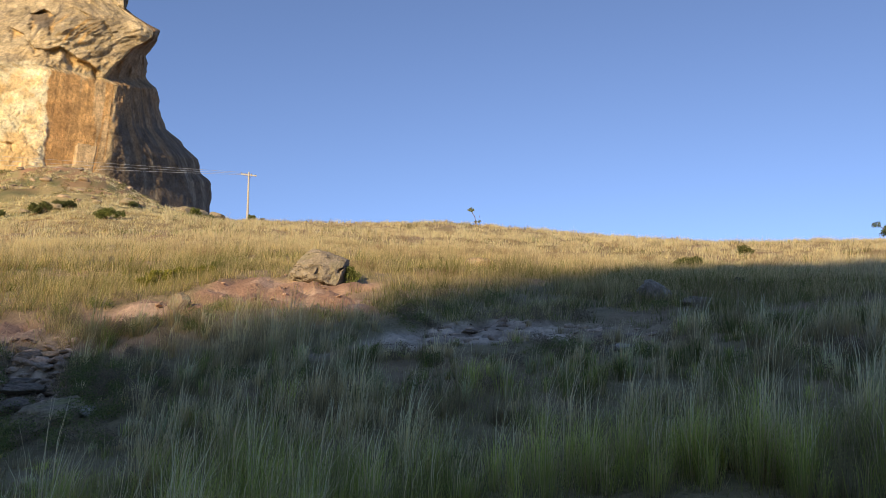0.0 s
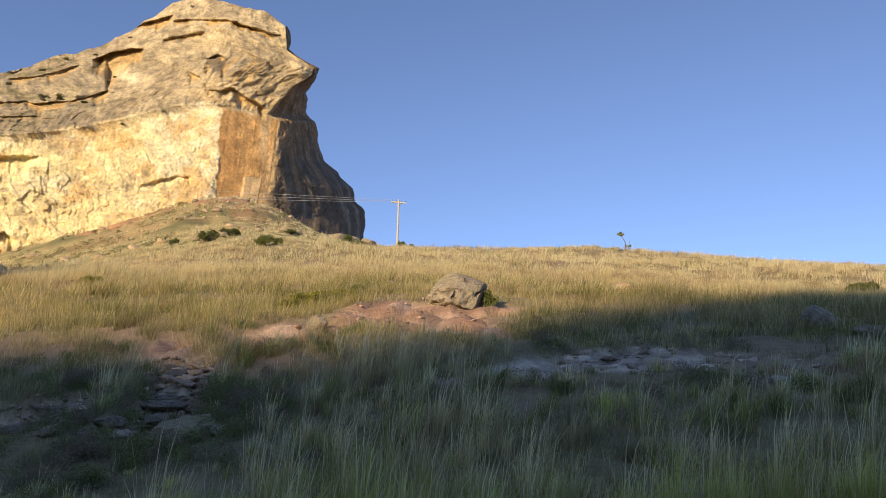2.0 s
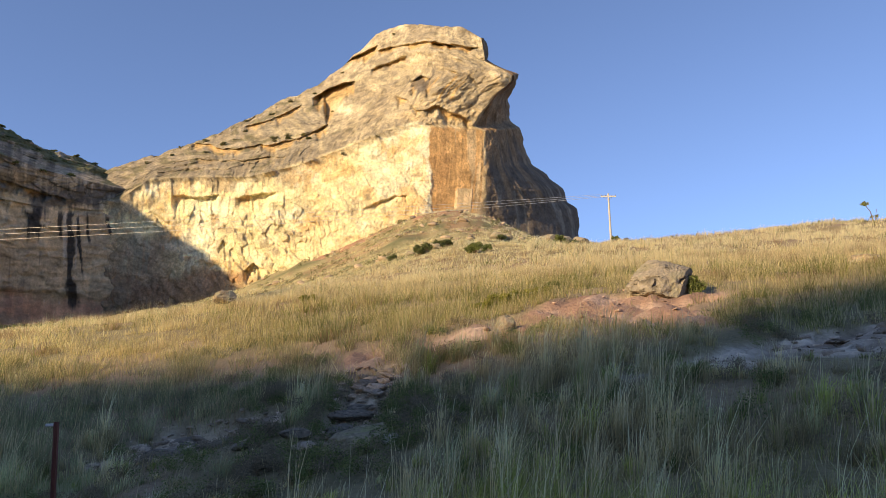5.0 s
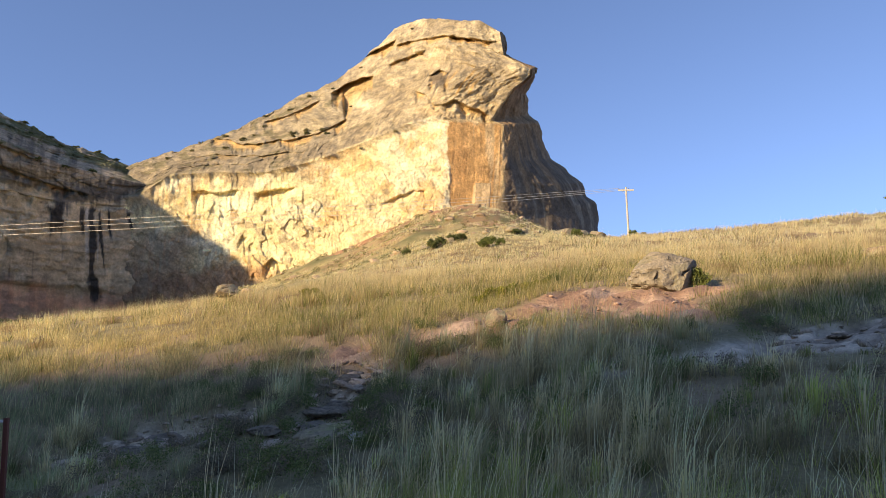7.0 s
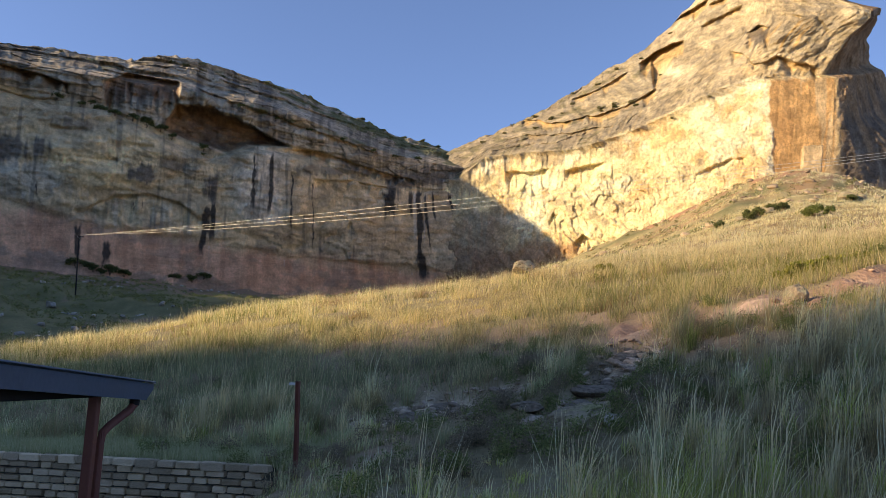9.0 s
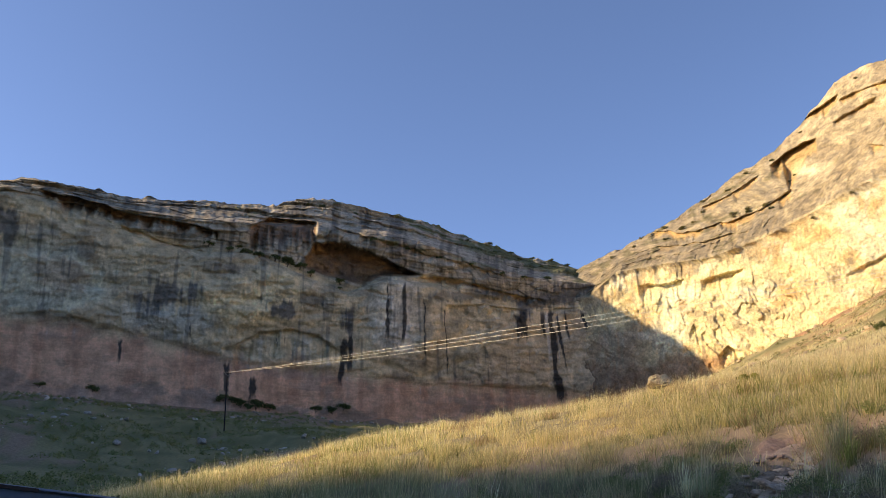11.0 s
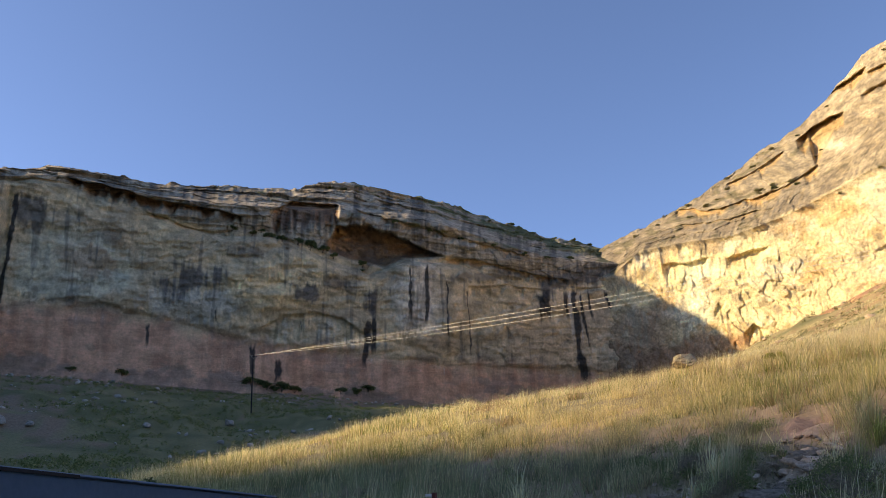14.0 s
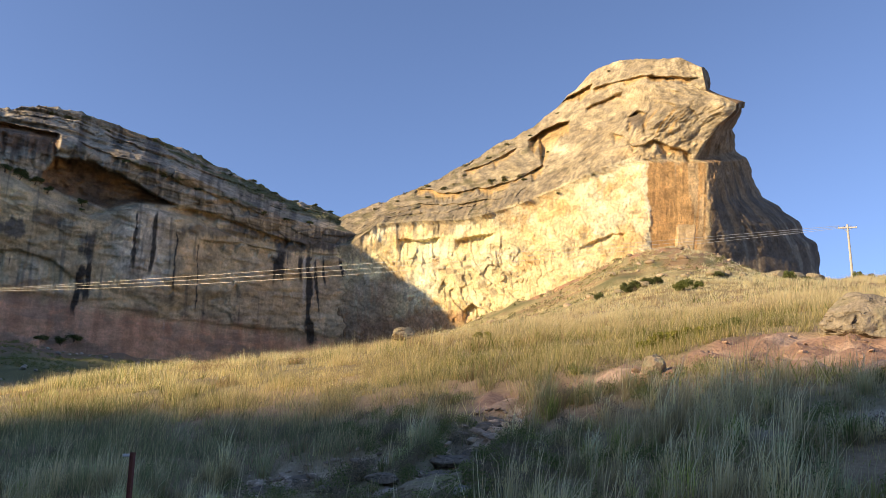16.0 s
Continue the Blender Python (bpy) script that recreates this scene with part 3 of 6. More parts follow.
    for mid_az, wide, lo, hi, lean in ((64.95, 0.17, 9.3, 13.7, 0.03), (63.72, 0.14, 9.0, 13.6, 0.03), (60.6, 0.05, 6.5, 11.8, 0.0), (62.2, 0.05, 8.0, 12.4, 0.0), (55.15, 0.42, 8.9, 11.4, 0.0), (53.45, 0.14, 8.8, 11.2, 0.0),
                                       (52.85, 0.24, 4.4, 11.2, -0.06), (52.2, 0.10, 6.5, 11.0, -0.10), (51.6, 0.08, 8.4, 11.4, -0.15), (50.03, 0.15, 7.7, 11.2, -0.333), (68.1, 0.2, 5.8, 9.8, 0.1), (67.6, 0.12, 7.0, 9.8, 0.05), (76.25, 0.16, 5.0, 7.8, 0.0), (74.45, 0.26, 4.9, 6.9, 0.0), (92.72, 0.13, 6.0, 17.4, 0.05),
                                       (72.9, 0.06, 8.3, 9.9, 0.0), (72.4, 0.05, 8.6, 9.9, 0.0), (78.9, 0.07, 8.8, 10.6, 0.0), (83.4, 0.12, 7.2, 9.4, 0.0)):
        line = np.abs(A - mid_az - lean * (9.0 - el) + 0.10 * fbm(el / 1.3, mid_az, 0, 4, 46)) / (wide * (1 + 0.6 * fbm(el / 0.7, mid_az, 1, 3, 47)))
        streak = np.maximum(streak, step01(1.2 - line + 0.5 * run2 + 0.25 * fin, 0, 0.5) * step01(el + 0.5 * run2, lo, lo + 0.7) * step01(hi + 0.4 * run2 - el, 0, 0.4) * 0.95)
    t = mixc(t, (0.042, 0.040, 0.038), streak)
    pale = step01(0.16 - np.abs(A - 53.15 + 0.04 * (9 - el)), 0, 0.1) + step01(0.08 - np.abs(A - 52.45), 0, 0.06)
    t = mixc(t, (0.56, 0.56, 0.50), np.clip(pale, 0, 1) * step01(el, 6.8, 8.5) * step01(11.2 - el, 0, 0.5) * (1 - streak) * 0.6)
    t = mixc(t, (0.10, 0.12, 0.045), slope * step01(med + 0.5 * fin + lines(A, (118, -1), (72, -0.6), (64, 0.2), (58, 0.7), (47, 0.9)), 0.1, 0.5) * 0.85)
    t = mixc(t, (0.12, 0.13, 0.06), upper * step01(0.25 - np.abs(el - lines(A, (70, 17.3), (66, 16.9), (60, 15.3), (52, 13.3))) + 0.2 * med, 0, 0.3) * step01(70 - A, 0, 1) * step01(fin + med, -0.3, 0.3) * 0.8)
    t = np.clip(t * 1.08 * (1 + 0.2 * fin * calm)[..., None], 0.02, 0.9)
    ob = new("cliff_amphitheatre")
    cuts = np.searchsorted(tier[:, 0], (0, 2.0, 4.0, 6.0, 9.0))
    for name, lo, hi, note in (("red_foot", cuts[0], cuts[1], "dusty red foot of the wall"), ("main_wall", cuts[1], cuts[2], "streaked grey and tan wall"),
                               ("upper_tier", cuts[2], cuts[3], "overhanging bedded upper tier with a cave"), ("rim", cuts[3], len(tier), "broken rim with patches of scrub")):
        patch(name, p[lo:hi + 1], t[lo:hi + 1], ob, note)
    CLIFF_GRIDS.append((A[::2, ::2].ravel(), el[::2, ::2].ravel(), p[::2, ::2].reshape(-1, 3)))
    return tagged(ob, "shaded sandstone cliff with dark water streaks, red foot and cave", "cliff")


def build_bluff():
    n_side = 90
    u = np.linspace(0, 1, 560)
    az_c = 53.0 + (24.0 - 53.0) * u                             # nominal azimuth of each column
    base_r = smooth1(lines(az_c, (53, 398), (50, 392), (45, 376), (40, 358), (35, 346), (28.2, 335), (27.8, 335), (24, 339.5)), 9)
    base = lines(az_c, (53, 3.4), (45, 5.2), (42.4, 6.2), (40, 6.5), (37.6, 7.2), (34.3, 8.4), (31.8, 9.7), (27.6, 11.0), (24, 10.6))
    rim = smooth1(lines(az_c, (53, 11.6), (50, 12.0), (47.9, 13.6), (44.8, 13.9), (41.3, 14.0), (37.6, 14.9), (34.2, 16.1), (30.8, 17.5), (28.5, 17.9), (26.5, 17.9), (24, 17.6)), 9)
    top = lines(az_c, (53, 13.0), (51, 13.85), (50.3, 14.35), (48, 15.1), (45.3, 16.25), (43.3, 17.15), (38.9, 19.55), (36.3, 20.75), (34.2, 22.3), (32, 24.3), (29.8, 25.0), (27.2, 24.85), (25.4, 24.6), (24, 23.8))
    mid = rim + 0.55 * (top - rim)
    one = np.ones_like(az_c)
    o_mid = lines(az_c, (53, 16), (44, 18), (36, 26), (31, 22), (28.5, 5), (24, -4))
    o_top = lines(az_c, (53, 40), (44, 50), (36, 62), (31, 50), (27, 22), (24, 8))
    levels = [base - 4, base, rim - 0.5, rim, mid, top, top - 3]
    hang = lines(az_c, (53, 0), (44, -1.5), (38, -1.5), (29, -0.5), (28, -1), (24, 0))
    offs = [one * -10, one * 0, hang * 0.6, hang, o_mid, o_top, one * 170]
    counts = [8, 110, 8, 66, 66, 8]
    el, off, tier = layered(levels, offs, counts)
    rows = el.shape[0]
    elc = el[:, -1]
    corner = lines(elc, (6, 25.2), (10, 24.6), (12.9, 24.1), (15.3, 23.85), (17.3, 23.75), (17.65, 24.5), (18.4, 23.95), (19.1, 23.3), (19.8, 22.75), (20.2, 22.1), (20.7, 21.4), (21.1, 21.35), (21.5, 21.9), (22.2, 23.3), (23.8, 23.55))
    A = 53.0 + (np.broadcast_to(corner[:, None], el.shape) - 53.0) * u
    R0 = np.broadcast_to(base_r, el.shape)
    r = R0 + off
    # shaded flank beyond the corner
    w = np.linspace(0, 1, n_side + 1)[1:]
    ragged = 0.26 * fbm(elc / 1.1, 3.0, 0, 3, 60)
    sil = lines(elc, (6, 16.3), (9.9, 16.8), (11.3, 17.2), (12.8, 17.9), (13.9, 19.1), (14.7, 20.1), (16, 20.6), (17.4, 20.95), (17.9, 21.65), (19.4, 21.8), (20.5, 21.05), (21.2, 20.95), (21.7, 22.1), (22.2, 23.2), (23.8, 23.4))
    As = corner[:, None] + (sil - corner)[:, None] * np.sin(w * np.pi / 2)[None] + ragged[:, None] * step01(w, 0.55, 1.0)[None]
    rs = r[:, -1:] + 75 * (0.55 * w + 0.45 * (1 - np.cos(w * np.pi / 2)))[None] * lines(elc, (6, 1.0), (15, 0.8), (17.3, 0.45), (17.7, 0.5), (19.5, 0.36), (20.6, 0.2), (24, 0.25))[:, None]
    els = np.broadcast_to(el[:, -1:], As.shape)
    A, r, el = np.c_[A, As], np.c_[r, rs], np.c_[el, els]
    tier = np.c_[tier, np.broadcast_to(tier[:, -1:], As.shape)]
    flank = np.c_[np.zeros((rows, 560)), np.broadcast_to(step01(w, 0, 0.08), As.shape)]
    p0 = polar(A, r, el)
    z = p0[..., 2]
    s = np.concatenate([np.cumsum(np.r_[0, np.hypot(*np.diff(polar(az_c, base_r, 0 * az_c)[:, :2], axis=0).T)]), 0 * w])
    s[560:] = s[559] + 80 * w
    s = np.broadcast_to(s, el.shape)
    rimm = np.c_[np.broadcast_to(rim, (rows, 560)), np.full(As.shape, rim[-1])]
    topm = np.c_[np.broadcast_to(top, (rows, 560)), np.full(As.shape, top[-1])]
    soft = 0.30 * fbm(s / 8, z / 8, 0, 4, 68)
    low = step01(rimm + soft - el, -0.25, 0.35)
    panel = step01(27.75 + 0.10 * (el - 14) * 0.4 + 0.18 * fbm(el / 0.8, 0.0, 0, 3, 48) - A, 0, 0.16) * low * (1 - flank)
    broken = step01(A, 33, 40)
    bright, slab = low * (1 - panel) * (1 - flank), (1 - low) * (1 - flank)
    head = step01(30.2 - A, 0, 2.0) * slab
    h = (el - rimm) / np.maximum(topm - rimm, 0.5)              # beds lie along the slope
    big, med, fin = fbm(s / 30, z / 24, 0, 4, 53), ridged(s / 10, z / 12, 0, 4, 54), fbm(s / 3, z / 3, 0, 3, 55)
    grit = ridged(s / 1.6, z / 1.3, 0, 3, 75)
    strata = ridged(6.5 * h + 0.5 * fbm(s / 25, z / 25, 0, 3, 51), s / 45, 0, 3, 52)
    # leaning flakes of the bright face
    q, k = (1.3 * s + z) / 1.64, (s - 1.3 * z) / 1.64
    bend = 0.8 * fbm(s / 9, z / 9, 0, 3, 50)
    e1, f1 = cells(q / 4.2 + bend, k / 13 + bend, 69)
    e2, f2 = cells(q / 1.9 + bend, k / 6 - bend, 70)
    flake = step01(rimm - 1.7 + 0.5 * big - 0.9 * step01(33 - A, 0, 5) - el, 0, 1.3) * bright
    chips = 1.1 * f1 + 0.5 * f2 - 0.5 * step01(0.10 - e1, 0, 0.1)
    push = bright * (0.8 * big + 0.25 * fin + 0.25 * grit + broken * 0.7 * med) + flake * (0.55 + 0.75 * broken) * chips
    push = push + panel * (0.35 * big + 0.10 * fin + 0.2 * ridged(s / 2.5, z / 20, 0, 3, 56))
    w3 = 0.4 * fbm(s / 14, z / 12, 0, 3, 49)
    k1, b1 = cells(s / 9 + w3, 9 * h + w3, 71)
    ledges = step01(A, 34.5, 38) * slab
    push = push + slab * (1.1 * big + 0.5 * med + 0.6 * strata + 0.7 * fin + 0.5 * grit) + head * (0.5 * med + 0.5 * b1) + ledges * (1.4 * strata + 1.3 * b1 + 0.8 * ridged(s / 3.2, z / 20, 0, 3, 47))
    push = push + head * (2.6 * bell(el, 20.6, 1.1) * bell(A, 26.5, 2.5)) + slab * 3.2 * bell(A, 22.3, 0.8) * bell(el, 20.9, 0.7)
    push = push + flank * (1.6 * ridged((s + 0.35 * z) / 6 + 0.4 * fbm(s / 15, z / 15, 0, 2, 46), z / 40, 0, 4, 57) * step01(14.6 - el, -0.5, 1.5) + 1.2 * big + 1.0 * med + 0.4 * fin + 0.4 * grit)
    # fluted bulges and stained pillars towards the saddle
    push = push + low * step01(A, 38.5, 42) * 1.9 * ridged(s / 6, z / 24, 0, 3, 58) * step01(el - rimm, -3.4, -0.6)
    dents = 0.0
    for pts, depth, tall in (
            (((36.5, 19.8), (35.5, 20.35), (34.4, 20.8), (33.4, 21.05)), 11, 1.9),
            (((34.0, 22.3), (33.0, 22.95), (31.6, 23.5)), 7, 0.8),
            (((31.6, 23.2), (30.0, 23.4), (28.5, 23.65), (27.2, 23.75), (26.0, 23.45), (25.0, 23.3), (23.7, 23.15)), 4.0, 0.5),
            (((27.4, 23.7), (26.6, 23.55), (25.5, 23.3)), 5, 0.5),
            (((32.1, 21.75), (31.0, 22.2), (30.2, 22.5), (29.3, 22.8)), 3.5, 0.45),
            (((27.0, 21.75), (26.3, 21.7), (25.4, 21.5)), 2.2, 0.3),
            (((29.1, 21.0), (28.3, 21.35), (27.5, 21.0)), 4.5, 1.25),
            (((30.2, 20.0), (29.4, 19.7), (28.7, 19.0), (27.9, 18.9), (27.2, 19.25), (26.5, 19.0), (25.6, 18.6), (24.6, 18.1)), 3.6, 0.9),
            (((24.6, 21.3), (24.2, 20.9), (23.9, 20.3)), 2.0, 0.7),
            (((45.2, 16.3), (42.5, 16.0), (39.5, 16.5), (37.6, 16.9), (35.4, 18.0)), 4.5, 0.8),
            (((45.0, 15.2), (42.0, 15.2), (38.5, 15.6)), 2.5, 0.5),
            (((41.5, 17.6), (39.5, 18.2), (37.4, 19.3)), 3.5, 0.7),
            (((32.8, 11.9), (31.5, 12.5), (30.4, 12.85), (29.5, 12.8)), 2.4, 0.55),
            (((42.0, 12.6), (40.6, 12.9), (39.2, 13.0)), 4.0, 1.0),
            (((46.4, 12.6), (45.0, 12.5), (43.2, 12.7)), 4.0, 1.2),
            (((41.4, 7.4), (40.8, 7.9), (40.1, 7.5)), 5.0, 1.2),
            (((43.2, 9.0), (42.9, 9.6), (42.6, 9.0)), 3.0, 1.4)):
        dents = dents + recess(A, el, pts, depth, tall)
    dents = dents * (1 - flank)
    r2 = r - push + dents
    p = polar(A, r2, el)
    crest = step01(tier, 4.6, 5.0) * step01(5.05 - tier, 0, 0.05)
    p[..., 2] += crest * (1.0 * fbm(s / 5, 0, 0, 4, 59)) * step01(A, 23.9, 26)
    # colour
    run, run2 = fbm(s / 3.2, z / 45, 0, 4, 61), fbm(s / 1.4, z / 26, 2.2, 4, 62)
    blot = fbm(s / 12, z / 10, 0, 4, 63)
    t = mixc((0.88, 0.745, 0.41), (0.92, 0.83, 0.54), step01(fbm(s / 16, z / 9, 0, 4, 64), -0.2, 0.5))
    t = mixc(t, (0.74, 0.50, 0.22), step01(blot + 0.4 * fin + 0.5 * (f1 - 0.5) * flake, 0.15, 0.75) * 0.75)
    t = mixc(t, (0.78, 0.52, 0.22), low * (1 - flake) * step01(0.9 * fbm(s / 5, z / 9, 1.0, 4, 74) + 0.25 * bell(el - rimm, -1.2, 1.0), 0.3, 0.75) * 0.7)
    t = mixc(t, (0.42, 0.34, 0.21), flake * step01(fbm(s / 6, z / 4, 3.0, 4, 76) + 0.2 * run2, 0.45, 0.75) * 0.7)
    t = mixc(t, (0.40, 0.33, 0.21), step01(A, 36.5, 40) * step01(blot + 0.7 * run2 + step01(el - rimm, -2.0, 0.0) * 1.1, 0.5, 1.0) * 0.75)
    t = mixc(t, (0.42, 0.2, 0.10), low * step01(A, 38, 44) * step01(7.4 + 0.6 * blot - el, 0, 0.9) * 0.8)
    t = mixc(t, mixc((0.40, 0.25, 0.155), (0.34, 0.27, 0.18), step01(blot + run2, -0.3, 0.4)), low * step01(A, 44.5, 47.5) * step01(10.6 + 0.8 * blot - el, 0, 1.6) * 0.75)
    t = mixc(t, mixc((0.60, 0.36, 0.15), (0.50, 0.29, 0.12), step01(blot + run, -0.4, 0.5)), panel)
    t = mixc(t, (0.62, 0.50, 0.30), panel * step01(run2 + 1.2 * bell(A, 24.4, 0.5), 0.55, 0.95) * 0.5)
    grey = mixc(mixc((0.50, 0.405, 0.24), (0.57, 0.46, 0.275), step01(37 - A, 0, 3)), (0.38, 0.305, 0.19), step01(med + 0.6 * blot, 0.0, 0.9))
    grey = mixc(grey, (0.55, 0.42, 0.23), step01(blot, 0.1, 0.55) * 0.6)
    grey = mixc(grey, (0.24, 0.20, 0.135), step01(grit + 0.5 * blot, 0.25, 0.7) * 0.45)
    grey = mixc(grey, (0.27, 0.22, 0.15), step01(strata + 0.4 * run2, 0.55, 0.9) * 0.45)
    grey = mixc(grey, (0.36, 0.295, 0.195), step01(A, 38, 43) * 0.65)
    t = mixc(t, grey, slab)
    t = mixc(t, (0.21, 0.175, 0.12), slab * step01(fbm(s / 2.2, z / 1.6, 4.0, 4, 77) + 0.35 * blot, 0.25, 0.6) * 0.55)
    t = mixc(t, (0.30, 0.25, 0.17), slab * bell(el - rimm - soft, 0.35, 0.35) * step01(fin + run2, -0.3, 0.5) * 0.6)
    t = mixc(t, (0.30, 0.255, 0.175), ledges * step01(run + 0.7 * run2, 0.0, 0.6) * 0.75)
    t = mixc(t, (0.62, 0.37, 0.12), head * bell(A, 26.6, 1.4) * step01(run2 + 0.3, 0.2, 0.7) * step01(el, 19.3, 19.9) * step01(21.5 - el, 0, 0.4) * 0.9)
    t = mixc(t, (0.70, 0.50, 0.24), slab * bell(el - lines(A, (30.2, 19.4), (28, 18.7), (24, 18.0)), -0.2, 0.7) * step01(31 - A, 0, 1) * step01(b1 + 0.3 * blot, 0.2, 0.6) * 0.7)
    t = mixc(t, (0.66, 0.42, 0.16), step01(dents, 1.5, 4) * slab * 0.75)
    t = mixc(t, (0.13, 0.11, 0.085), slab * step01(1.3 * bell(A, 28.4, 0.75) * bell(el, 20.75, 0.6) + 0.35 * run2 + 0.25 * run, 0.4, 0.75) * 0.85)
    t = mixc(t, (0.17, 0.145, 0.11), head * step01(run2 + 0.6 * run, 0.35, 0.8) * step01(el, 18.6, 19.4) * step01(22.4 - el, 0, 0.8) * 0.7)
    t = mixc(t, (0.84, 0.70, 0.44), slab * bell(A, 34.2, 0.9) * bell(el, 19.0, 0.55) * 0.9)
    # flank rock painted dark brown, so part of its shade sits in the colour
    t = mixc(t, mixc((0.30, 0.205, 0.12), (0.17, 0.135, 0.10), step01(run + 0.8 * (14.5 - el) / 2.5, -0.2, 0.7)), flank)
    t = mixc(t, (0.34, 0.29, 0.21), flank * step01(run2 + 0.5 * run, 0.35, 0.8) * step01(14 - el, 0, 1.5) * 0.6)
    moss = slab * step01(fbm(s / 6, z / 3, 0, 4, 65) + 0.25 * step01(A, 36, 46), 0.45, 0.75)
    t = mixc(t, (0.13, 0.125, 0.05), moss * 0.55 * step01(A, 31, 36))
    t = np.clip(t * (1 + 0.15 * fin)[..., None], 0.02, 0.92)
    ob = new("sandstone_bluff")
    cut = np.searchsorted(tier[:, 0], 3.0)
    patch("sunlit_face", p[:cut + 1, :560], t[:cut + 1, :560], ob, "sunlit cream and orange rock face", M_GOLD)
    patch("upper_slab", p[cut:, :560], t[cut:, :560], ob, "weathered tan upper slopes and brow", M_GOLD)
    patch("flank", p[:, 559:], t[:, 559:], ob, "flank with part of its shade painted as dark brown", M_GOLD)
    CLIFF_GRIDS.append((A[::2, ::2].ravel(), el[::2, ::2].ravel(), p[::2, ::2].reshape(-1, 3)))
    return tagged(ob, "sunlit golden sandstone bluff with an overhanging brow and shaded flank", "cliff")


build_ground()
build_left_cliff()
build_bluff()


# ---- plain materials of built things ----
def plain(name, colour, rough=0.6, metal=0.0, scale=8.0, contrast=0.25, bump=0.15):
    """A painted, wooden or metal surface with stains at two scales."""
    m, nodes, links, bsdf = material(name, rough)
    bsdf.inputs["Metallic"].default_value = metal
    co, n1, n2 = nodes.new("ShaderNodeTexCoord"), nodes.new("ShaderNodeTexNoise"), nodes.new("ShaderNodeTexNoise")
    info = nodes.new("ShaderNodeObjectInfo")
    for n, k in ((n1, scale), (n2, scale * 9)):
        n.inputs["Scale"].default_value, n.inputs["Detail"].default_value = k, 5
        links.new(co.outputs["Object"], n.inputs["Vector"])
    add, add2 = nodes.new("ShaderNodeMath"), nodes.new("ShaderNodeMath")
    links.new(n1.outputs["Fac"], add.inputs[0])
    links.new(n2.outputs["Fac"], add.inputs[1])
    links.new(add.outputs[0], add2.inputs[0])
    links.new(info.outputs["Random"], add2.inputs[1])
    span = nodes.new("ShaderNodeMapRange")
    span.inputs["From Min"].default_value, span.inputs["From Max"].default_value = 0.6, 2.4
    span.inputs["To Min"].default_value, span.inputs["To Max"].default_value = 1 - contrast, 1 + contrast
    links.new(add2.outputs[0], span.inputs["Value"])
    mul = nodes.new("ShaderNodeVectorMath")
    mul.operation = "SCALE"
    mul.inputs[0].default_value = colour
    links.new(span.outputs[0], mul.inputs["Scale"])
    links.new(mul.outputs[0], bsdf.inputs["Base Color"])
    b = nodes.new("ShaderNodeBump")
    b.inputs["Strength"].default_value, b.inputs["Distance"].default_value = bump, 0.01
    links.new(add.outputs[0], b.inputs["Height"])
    links.new(b.outputs[0], bsdf.inputs["Normal"])
    return m


M_FASCIA = plain("blue_grey_paint_and_lip_shade", (0.075, 0.12, 0.165), 0.45, 0.0, 3.0)
M_DARK = plain("dark_timber", (0.035, 0.025, 0.022), 0.8)
M_RUST = plain("red_brown_paint", (0.26, 0.085, 0.06), 0.5, 0.0, 6.0)
M_PALE = plain("pale_metal", (0.55, 0.56, 0.56), 0.4, 0.6)
M_POLE = plain("weathered_pole", (0.55, 0.53, 0.47), 0.85)
M_WHITE = plain("white_paint", (0.80, 0.80, 0.78), 0.5)
M_WIRE = plain("aluminium_wire", (0.62, 0.61, 0.57), 0.4, 0.5)
M_GLAZE = plain("brown_insulator", (0.10, 0.06, 0.04), 0.25)
M_TILE = plain("pale_blue_roof_sheet", (0.48, 0.53, 0.60), 0.45, 0.0, 4.0)
M_BLOCK = plain("wall_sandstone", (0.62, 0.50, 0.34), 0.9, 0.0, 9.0, 0.65, 0.8)
M_MORTAR = plain("mortar", (0.12, 0.105, 0.085), 0.95, 0.0, 12.0, 0.3, 0.6)
M_PLASTER = plain("house_plaster", (0.42, 0.36, 0.28), 0.9)
M_BARK = plain("bark", (0.16, 0.12, 0.085), 0.95, 0.0, 10.0, 0.4, 0.8)


def box(bm, lo, hi, frame_m=None, bevel=0.0):
    """Adds a box between two corners to bm."""
    made = bmesh.ops.create_cube(bm, size=1.0)["verts"]
    lo, hi = Vector(lo), Vector(hi)
    for v in made:
        v.co = Vector(((lo[i] + hi[i]) / 2 + v.co[i] * (hi[i] - lo[i])) for i in range(3))
    if bevel:
        edges = list({e for v in made for e in v.link_edges})
        made = bmesh.ops.bevel(bm, geom=edges, offset=bevel, segments=1, affect="EDGES")["verts"]
    if frame_m is not None:
        bmesh.ops.transform(bm, matrix=frame_m, verts=list({v for v in made}))
    return bm


